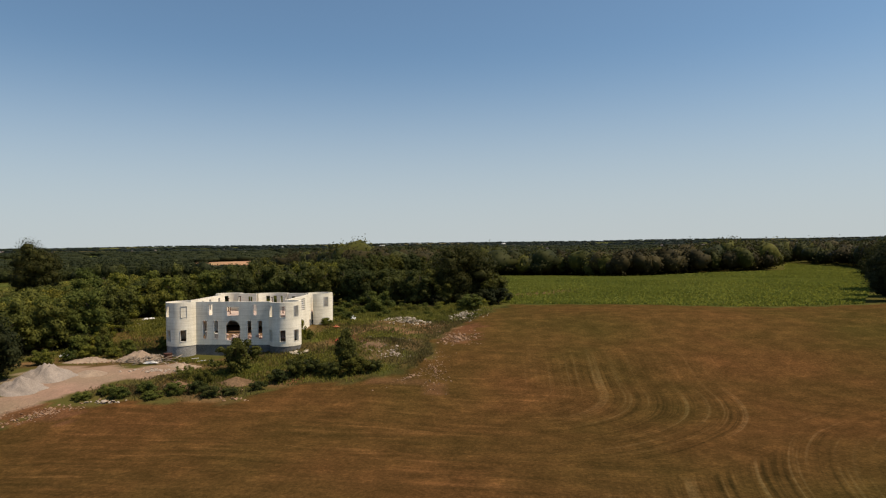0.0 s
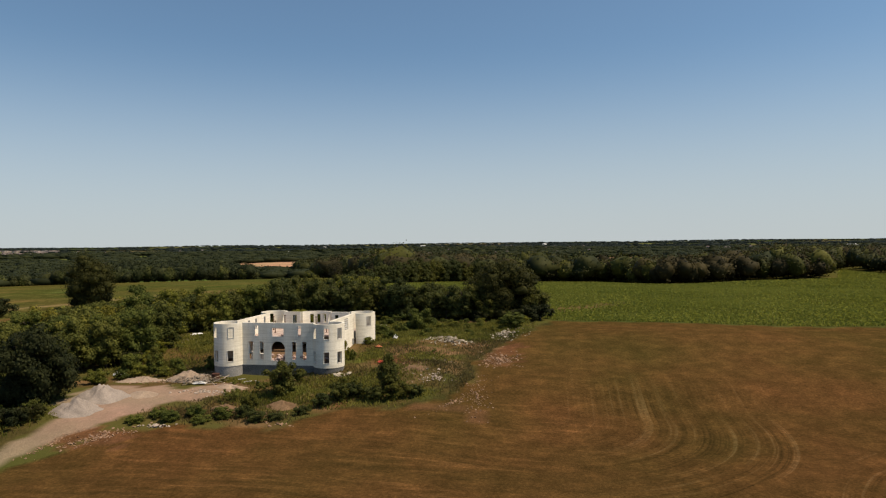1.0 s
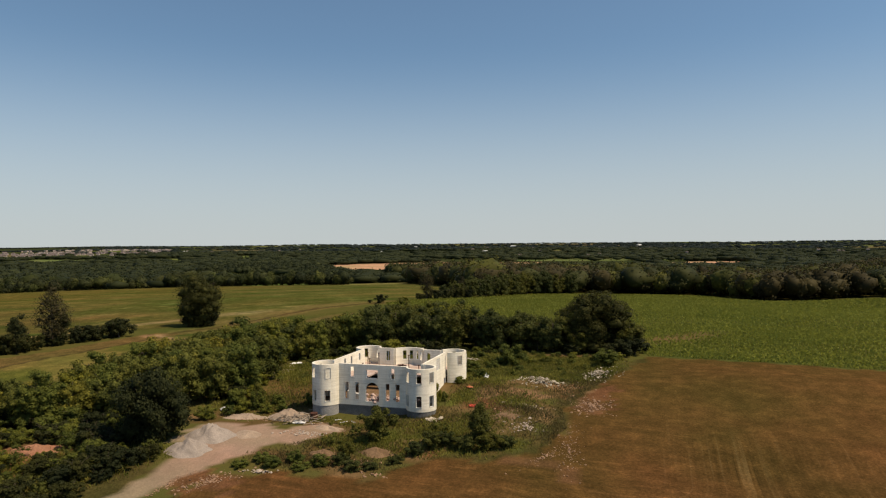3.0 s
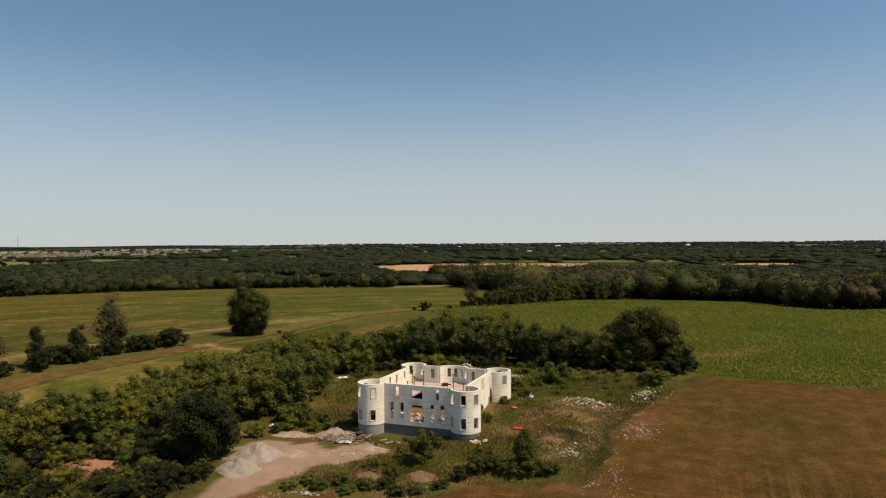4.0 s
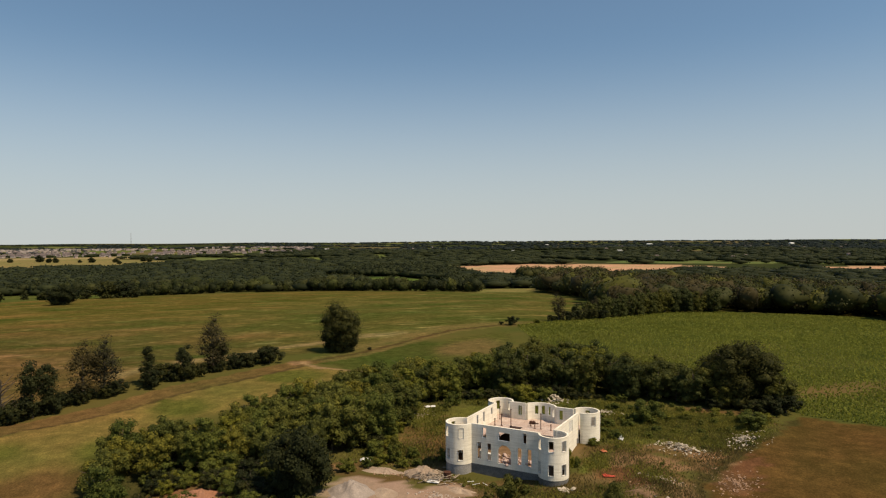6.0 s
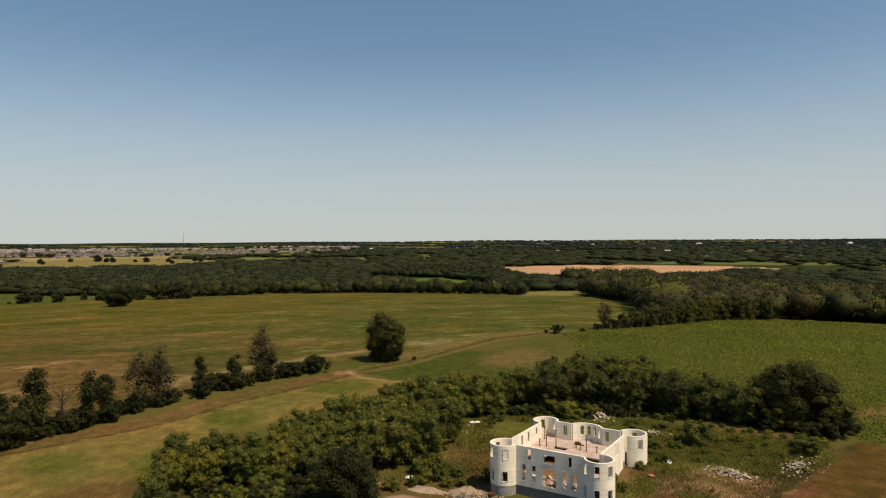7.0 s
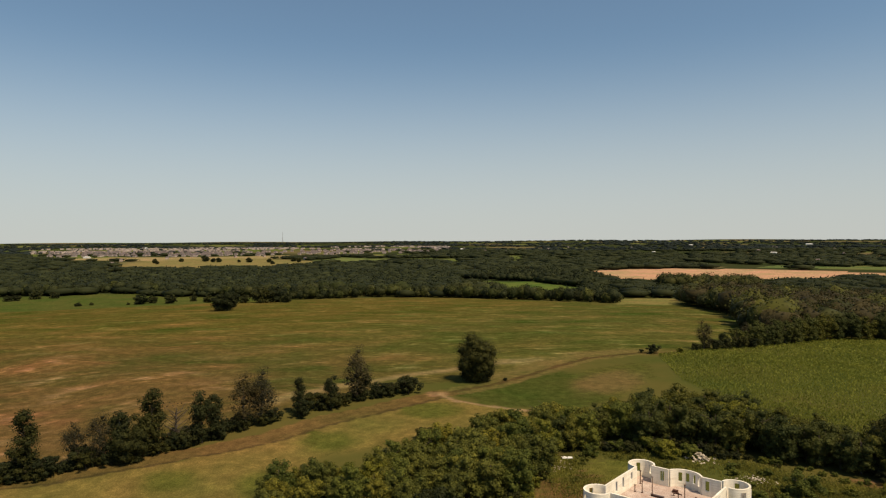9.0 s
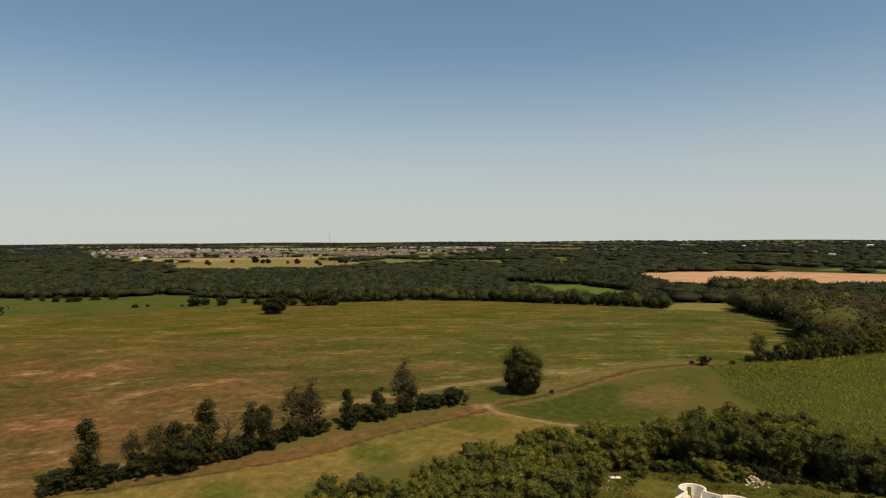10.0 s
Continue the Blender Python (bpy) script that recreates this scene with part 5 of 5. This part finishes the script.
CASTLE_XY = np.array((CASTLE.x, CASTLE.y))
ROT = np.array(((math.cos(radians(TURN)), -math.sin(radians(TURN))), (math.sin(radians(TURN)), math.cos(radians(TURN)))))
clumps = [(-37, 92, 3, 1.0), (-33, 91, 4, 1.0), (-28, 90, 4, 1.0), (-12, 128, 8, 6), (-3, 131, 7, 4), (1, 123, 5, 6), (-18, 112, 3, 4), (-22, 133, 8, 4), (-11, 117, 6, 3), (-60, 69, 4, 5), (-64, 63, 6, 5), (-56, 72, 3, 3), (-62, 56, 5, 5), (-24, 84, 7, 3), (-15, 86, 6, 4), (-9, 86, 3, 1.6), (-17.5, 101, 2.5, 4), (-14, 116, 7, 6), (-8, 122, 8, 5), (0, 127, 7, 5), (5, 130, 4, 4), (-16, 126, 8, 5),
          (-52, 117, 3, 6), (-44, 129, 7, 4), (-34, 127, 7, 4), (-14, 108, 3, 3), (-9, 118, 8, 4), (-2, 116, 5, 3), (3, 125, 5, 4), (-6, 129, 9, 4), (-20, 89, 6, 3), (-13, 91, 5, 3), (-30, 84, 5, 3), (-9, 100, 4, 4), (-48, 98, 5, 5), (-47, 110, 5, 6), (-53, 96, 4, 4), (-62, 74, 7, 4), (-56, 76, 5, 3), (-70, 70, 8, 4), (-4, 118, 5, 3)]
weeds("green_weeds", clumps, 95, 0.27, WEED, "tangle of green weeds and brambles round the castle")
weeds("dry_weeds", [(-20, 92, 8, 5), (-8, 97, 5, 5), (-6, 88, 3, 1.5), (-14, 104, 6, 6), (-2, 92, 3, 5), (-34, 84, 8, 4), (-4, 120, 7, 5), (0, 112, 4, 6), (-44, 100, 6, 8), (-27, 82.5, 7, 2), (-60, 72, 6, 4), (-33, 78, 8, 3), (-36, 77, 5, 3), (-26, 78, 5, 2.5), (-6, 94, 4, 4), (-2, 106, 4, 5), (-10, 121, 6, 4), (-8, 118, 9, 5), (0, 122, 6, 5), (-4, 128, 9, 5), (-14, 120, 7, 7), (3, 115, 4, 4), (-1.5, 98, 2, 5), (-4, 90, 3, 4)], 75, 0.21, SLATE_WEED,
      "dry yellow weeds among the grass")


blocks = []
for cx, cy, rx, ry in clumps:
    for k in range(int(rx * ry * (0.32 if cx < -24 else 0.2))):
        x, y = cx + rx * rng.normal(0, 0.5), cy + ry * rng.normal(0, 0.5)
        if (np.abs((np.array((x, y)) - CASTLE_XY) @ ROT) < 8.8).all() or inside(np.array([x]), np.array([y]), STUBBLE)[0]:
            continue
        w = 0.3 + (1.7 if x < -24 else 1.0) * rng.random() ** 2.5
        v, f = crown_block(rng, w, w * rng.uniform(0.4, 0.7), -0.15, 6, int(70 + 150 * w), 0.1, ICO1)
        blocks.append((v + np.array((x, y, float(height(x, y)))), f))
tagged(tri_mesh("brambles", *join(blocks), WEED), "low green brambles and shrubs round the castle", "brambles", kind="stuff")


# ---------------------------------------------------------------- heaps, rubble and litter
def heap_thing(name, x, y, rx, ry, h, mat, label, category, turn=0, rough=0.12):
    """A heap of loose stuff with a rounded top and an uneven foot."""
    bm = bmesh.new()
    rings, seg = 15, 52
    rows_ = []
    for i in range(rings):
        q = i / (rings - 1)
        ring = []
        for j in range(seg if i else 1):
            a = 2 * math.pi * j / seg
            w = 1 + rough * noise.noise((math.cos(a) * 1.5 + x, math.sin(a) * 1.5, 0.3)) * 2
            px_, py_ = x + rx * q * w * math.cos(a + turn), y + ry * q * w * math.sin(a + turn)
            lump = 0.3 * noise.noise((px_ * 0.9, py_ * 0.9, 1.7)) + 0.22 * noise.noise((px_ * 2.3, py_ * 2.3, 4.1)) + 0.12 * noise.noise((px_ * 5.0, py_ * 5.0, 7.3))
            zz = h * (1 - q) ** 1.15 * (1 + lump) + 0.25 * h * q * (1 - q) * lump * 4 if i else h * 0.97
            ring.append(bm.verts.new((px_, py_, float(height(px_, py_)) + zz - 0.12 * q)))
        rows_.append(ring)
    for j in range(seg):
        bm.faces.new((rows_[0][0], rows_[1][j], rows_[1][(j + 1) % seg]))
    for i in range(1, rings - 1):
        for j in range(seg):
            bm.faces.new((rows_[i][j], rows_[i + 1][j], rows_[i + 1][(j + 1) % seg], rows_[i][(j + 1) % seg]))
    ob = part(name, bm, mat)
    for p in ob.data.polygons:
        p.use_smooth = True
    return tagged(ob, label, category)


heap_thing("gravel_mound", -49.6, 77.6, 3.2, 2.6, 1.5, GRAVEL, "pale grey gravel heap beside the dirt drive", "gravel heap")
heap_thing("gravel_mound", -49.2, 82.3, 3.9, 2.8, 1.6, GRAVEL, "darker grey gravel heap beside the dirt drive", "gravel heap")
heap_thing("sand_mound", -44.2, 83.5, 2.6, 1.8, 0.45, SAND, "low heap of tan sand on the dirt yard", "sand heap")
heap_thing("soil_mound", -32.0, 79.8, 2.2, 1.6, 0.7, EARTH, "reddish brown soil heap among weeds", "soil heap")
heap_thing("soil_mound", -25.5, 82.0, 2.8, 1.8, 0.7, EARTH, "brown soil heap with dry grass", "soil heap")
heap_thing("soil_mound", -70.5, 75.5, 4.6, 3.0, 0.9, RED_EARTH, "bare red earth bank below the thicket", "soil heap", 0, 0.3)
heap_thing("soil_mound", -42.2, 92.0, 3.6, 2.2, 1.3, SAND, "earth heap under broken timber", "soil heap")

stone_meshes = []
for k in range(5):
    v, f = stone_block(rng, (0, 0, 0), 1.0)
    me = bpy.data.meshes.new("stone")
    me.from_pydata(v.tolist(), [], f.tolist())
    stone_meshes.append(me)
earth_meshes = [m.copy() for m in stone_meshes]
for m in stone_meshes:
    m.materials.append(STONE)
for m in earth_meshes:
    m.materials.append(EARTH_STONE)
white_meshes = [m.copy() for m in stone_meshes]
for m in white_meshes:
    m.materials.clear()
    m.materials.append(WHITE_STONE)


def rubble(x, y, rx, ry, n, s0, s1, label, meshes=None, pile=0.0, turn=0.0):
    """A spread of stones: each a part of the one heap."""
    root = empty("rubble_heap", pose(x, y, float(height(x, y)) - 0.05), label, "rubble")
    for k in range(n):
        q, a = abs(rng.normal(0, 0.5)), rng.uniform(0, 6.28)
        dx, dy = q * rx * math.cos(a), q * ry * math.sin(a)
        dx, dy = dx * math.cos(turn) - dy * math.sin(turn), dx * math.sin(turn) + dy * math.cos(turn)
        s = s0 + (s1 - s0) * rng.random() ** 2
        ob = new("stone", (meshes or stone_meshes)[rng.integers(5)])
        ob.parent = root
        z = float(height(x + dx, y + dy)) - root.location.z + s * 0.15 + pile * max(0, 1 - q) * rng.random()
        ob.matrix_basis = pose(dx, dy, z, rng.uniform(-25, 25), rng.uniform(-25, 25), rng.uniform(0, 360)) @ Matrix.Diagonal((s, s * rng.uniform(.5, 1), s * rng.uniform(0.3, 0.6), 1))
    return root


rubble(-5.8, 110.6, 4.6, 2.3, 300, 0.07, 0.33, "heap of white broken concrete among weeds", white_meshes, pile=0.9)
rubble(3.4, 119, 3.2, 7.0, 300, 0.06, 0.3, "pale broken concrete along the field edge", white_meshes, pile=0.9, turn=-0.5)
rubble(-31.5, 133.5, 3.6, 2.4, 260, 0.12, 0.5, "white rubble heap behind the castle", white_meshes, pile=1.3)
rubble(-20, 126.5, 4.5, 3.0, 110, 0.08, 0.36, "scattered white rubble behind the castle", white_meshes, pile=0.4)
rubble(2.0, 102.5, 4.8, 6.5, 300, 0.07, 0.3, "reddish stones strewn on the field edge", earth_meshes)
rubble(-1.2, 86, 2.4, 11.0, 240, 0.05, 0.19, "reddish pale stones strewn on the stubble", earth_meshes)
rubble(-4.0, 84.0, 1.0, 6.0, 110, 0.05, 0.22, "reddish clods along the edge of the stubble", earth_meshes, turn=-0.63)
rubble(-42.5, 70.3, 5.5, 2.0, 260, 0.06, 0.24, "tan stones along the dirt drive", earth_meshes, turn=0.6)
rubble(-46.8, 69.5, 1.2, 6.0, 120, 0.05, 0.2, "tan stones along the verge of the dirt drive", earth_meshes, turn=-0.45)
rubble(-37.5, 73.3, 2.6, 0.6, 26, 0.15, 0.45, "pale stones beside the drive", None)
rubble(-39, 90.5, 4.0, 1.2, 36, 0.12, 0.45, "broken concrete on the dirt yard", None, 0.4)
rubble(-7.4, 98.4, 3.6, 1.4, 90, 0.08, 0.36, "pale stones in the dry grass", None)
rubble(-7, 90, 3.4, 2.0, 110, 0.07, 0.3, "pale stones on the rough bank", None)
rubble(-27.5, 78.5, 3.0, 1.6, 70, 0.08, 0.34, "tan stones and broken earth among weeds", earth_meshes)
rubble(-24, 75.6, 2.2, 1.0, 20, 0.12, 0.35, "tan stones at the field edge", earth_meshes)
rubble(-20.2, 91.5, 1.5, 0.8, 14, 0.25, 0.7, "white broken blocks beside the tower", white_meshes)
rubble(-57.5, 112.5, 1.8, 3.0, 14, 0.2, 0.5, "pale litter along the thicket", None)


def board_pile(x, y, n, spread, L, mat, label, lean=12):
    root = empty("timber_heap", pose(x, y, float(height(x, y))), label, "timber")
    for k in range(n):
        bm = bmesh.new()
        l_ = L * rng.uniform(0.5, 1.1)
        box(bm, (-l_ / 2, -0.07, 0), (l_ / 2, 0.07, 0.04))
        bm.transform(pose(rng.normal(0, spread), rng.normal(0, spread * 0.6), 0.05 + 0.7 * rng.random(), rng.uniform(-10, 10), rng.uniform(-lean, lean), rng.uniform(0, 180)))
        part("board", bm, mat, root)
    return root


board_pile(-40.6, 91.2, 130, 1.7, 1.3, TIMBER, "heap of broken grey timber and boards", 12)
board_pile(-55, 109, 10, 1.8, 3.0, TIMBER, "strewn boards at the thicket's edge")
board_pile(-32.5, 91.6, 3, 0.8, 1.2, WHITE_JUNK, "pale boards lying before the foundation", 4)


def litter(name, x, y, size, mat, label, category, turn=0.0):
    """A crumpled sheet or block lying on the ground."""
    bm = bmesh.new()
    bmesh.ops.create_grid(bm, x_segments=8, y_segments=6, size=0.5)
    for v in bm.verts:
        k = noise.noise((v.co.x * 4 + x, v.co.y * 4 + y, 0.5))
        v.co = Vector((v.co.x * size[0] * (1 + 0.2 * k), v.co.y * size[1] * (1 + 0.2 * k), size[2] * (0.5 + k) * (1 - 3.0 * max(abs(v.co.x), abs(v.co.y)) ** 2)))
    ext = bmesh.ops.extrude_face_region(bm, geom=bm.faces[:])["geom"]
    for v in ext:
        if isinstance(v, bmesh.types.BMVert):
            v.co.z += 0.06
    bmesh.ops.recalc_face_normals(bm, faces=bm.faces)
    ob = part(name, bm, mat)
    ob.matrix_basis = pose(x, y, float(height(x, y)) + 0.1, 0, 0, turn)
    return tagged(ob, label, category)


rubble(-10, 93, 5.0, 4.0, 160, 0.05, 0.26, "pale stones strewn over bare ground", earth_meshes)
rubble(-47.5, 90.0, 5.5, 1.3, 130, 0.07, 0.34, "tan stones along the back of the dirt yard", earth_meshes)
rubble(-53, 116, 3.2, 5.5, 70, 0.08, 0.3, "white scraps strewn in the grass", white_meshes)
rubble(-37, 85.5, 5.0, 1.4, 110, 0.07, 0.32, "broken stones along the front of the dirt yard", None)
heap_thing("sand_mound", -48.0, 90.6, 4.4, 1.3, 0.7, SAND, "low bank of tan sand behind the dirt yard", "sand heap", 0, 0.4)
heap_thing("sand_mound", -34.8, 88.6, 2.4, 1.3, 0.5, SAND, "low heap of tan sand beside the foundation", "sand heap", 0, 0.4)
heap_thing("soil_mound", -10.5, 92.2, 2.6, 1.5, 0.4, EARTH, "bare brown earth mound before the castle", "soil heap", 0, 0.4)
litter("plastic_sheet", -15, 97, (1.7, 0.6, 0.3), RED, "crumpled red plastic sheet on the grass", "sheet", 10)
litter("plastic_sheet", -17, 105, (0.8, 1.1, 0.4), ORANGE, "crumpled orange sheet beside the castle", "sheet", 40)
litter("plastic_sheet", -59, 114.5, (1.8, 1.0, 0.5), WHITE_JUNK, "white crumpled sheet at the thicket's edge", "sheet", 20)
litter("plastic_sheet", -57, 111, (1.6, 1.2, 0.8), WHITE_JUNK, "white crumpled sheet at the thicket's edge", "sheet", 70)
litter("plastic_sheet", -53.5, 121, (2.0, 0.7, 0.4), WHITE_JUNK, "white sheet lying in the grass", "sheet", 35)
litter("plastic_sheet", -53, 93.3, (1.6, 0.9, 0.5), WHITE_JUNK, "white sheet beside the gravel heaps", "sheet", 20)
litter("plastic_sheet", -39.5, 89.6, (1.8, 0.8, 0.35), WHITE_JUNK, "white board lying on the dirt yard", "sheet", 5)
drum = empty("oil_drum", pose(-38.2, 92.0, float(height(-38.2, 92.0)), 0, 0, 15), "dark rusty steel drum beside the tower", "drum")
bm = bmesh.new()
tube_bm(bm, (0, 0, -0.05), (0, 0, 0.95), 0.55, 0.55, 16)
part("body", bm, RUST, drum)
for z in (0.3, 0.62, 0.93):
    bm = bmesh.new()
    tube_bm(bm, (0, 0, z), (0, 0, z + 0.05), 0.585, 0.585, 16)
    part("hoop", bm, RUST, drum)
litter("barrel", -15, 110, (0.7, 0.7, 0.9), WHITE_JUNK, "white plastic container among weeds", "container")


# ---------------------------------------------------------------- far houses and barns
def make_house(w, d, h, r, walls, roof, label, group=""):
    root = empty("house", pose(0, 0, 0), label, "house", group)
    bm = bmesh.new()
    box(bm, (-w / 2, -d / 2, -1), (w / 2, d / 2, h))
    part("wall", bm, walls, root)
    bm = bmesh.new()
    e = 0.5
    v = [bm.verts.new(p) for p in ((-w / 2 - e, -d / 2 - e, h), (w / 2 + e, -d / 2 - e, h), (w / 2 + e, d / 2 + e, h), (-w / 2 - e, d / 2 + e, h), (-w / 2 + d * 0.2, 0, h + r), (w / 2 - d * 0.2, 0, h + r))]
    for f in ((0, 1, 5, 4), (2, 3, 4, 5), (1, 2, 5), (3, 0, 4), (3, 2, 1, 0)):
        bm.faces.new([v[i] for i in f])
    part("roof", bm, roof, root)
    return root


houses = [make_house(w, d, h, r, HOUSE, ROOF, "small far house of a new suburb", "houses of the far suburb") for w, d, h, r in ((13, 10, 6, 3.5), (16, 11, 6, 4), (11, 11, 5, 3))]
barn = make_house(24, 12, 4, 2.5, WHITE_JUNK, WHITE_JUNK, "long white barn far away")
for k in range(300):
    a, r = rng.uniform(-1.13, -0.6), 2050 + 420 * rng.random()
    if rng.random() < 0.25 and a > -0.9:
        continue
    x, y = r * math.sin(a), r * math.cos(a)
    copy_thing(houses[rng.integers(3)], pose(x, y, float(height(x, y)) + 1, 0, 0, rng.integers(4) * 90 + 25) @ Matrix.Diagonal((0.8, 0.8, 0.75, 1)))
for k in range(64):
    a, r = rng.uniform(-1.1, 0.6), rng.uniform(1450, 2900)
    x, y = r * math.sin(a), r * math.cos(a)
    copy_thing(houses[rng.integers(3)], pose(x, y, float(height(x, y)) + 2.5, 0, 0, rng.uniform(0, 360)) @ Matrix.Diagonal((0.55, 0.55, 0.6, 1)))
for x, y, s in ((-1295, 2045, 1.0), (981, 1842, 1.6), (-590, 2000, 0.7), (-260, 1950, 0.9), (-120, 1960, 0.8), (-700, 2900, 1.2), (-1700, 900, 1.0), (-2400, 1500, 1.4), (-300, 3300, 1.6), (300, 3300, 1.5)):
    copy_thing(barn, pose(x, y, float(height(x, y)) + 2, 0, 0, 20 + x * 0.1) @ Matrix.Diagonal((s * 0.7, s * 0.6, s * 0.6, 1)))
# the rest of the suburb, too far to tell house from house
bm = bmesh.new()
for k in range(900):
    a, r = rng.uniform(-1.15, -0.58), 2450 + 600 * rng.random()
    if math.sin(a * 31 + r * 0.012) + math.sin(a * 13 - r * 0.004) < -0.1:
        continue
    x, y = r * math.sin(a), r * math.cos(a)
    w = rng.uniform(8, 16)
    m = pose(x, y, float(height(x, y)), 0, 0, rng.integers(4) * 45)
    box(bm, (-w / 2, -5, -1), (w / 2, 5, rng.uniform(4, 6)), m)
tagged(part("suburb", bm, HOUSE), "far pale houses of a wide suburb", "houses", kind="stuff")
for p in houses + [barn]:
    remove_thing(p)
mast = empty("radio_mast", pose(-3000, 2750, float(height(-3000, 2750))), "thin grey radio mast far away", "mast")
bm = bmesh.new()
tube_bm(bm, (0, 0, -2), (0, 0, 72), 1.2, 0.5, 6)
part("mast_pole", bm, RUST, mast)
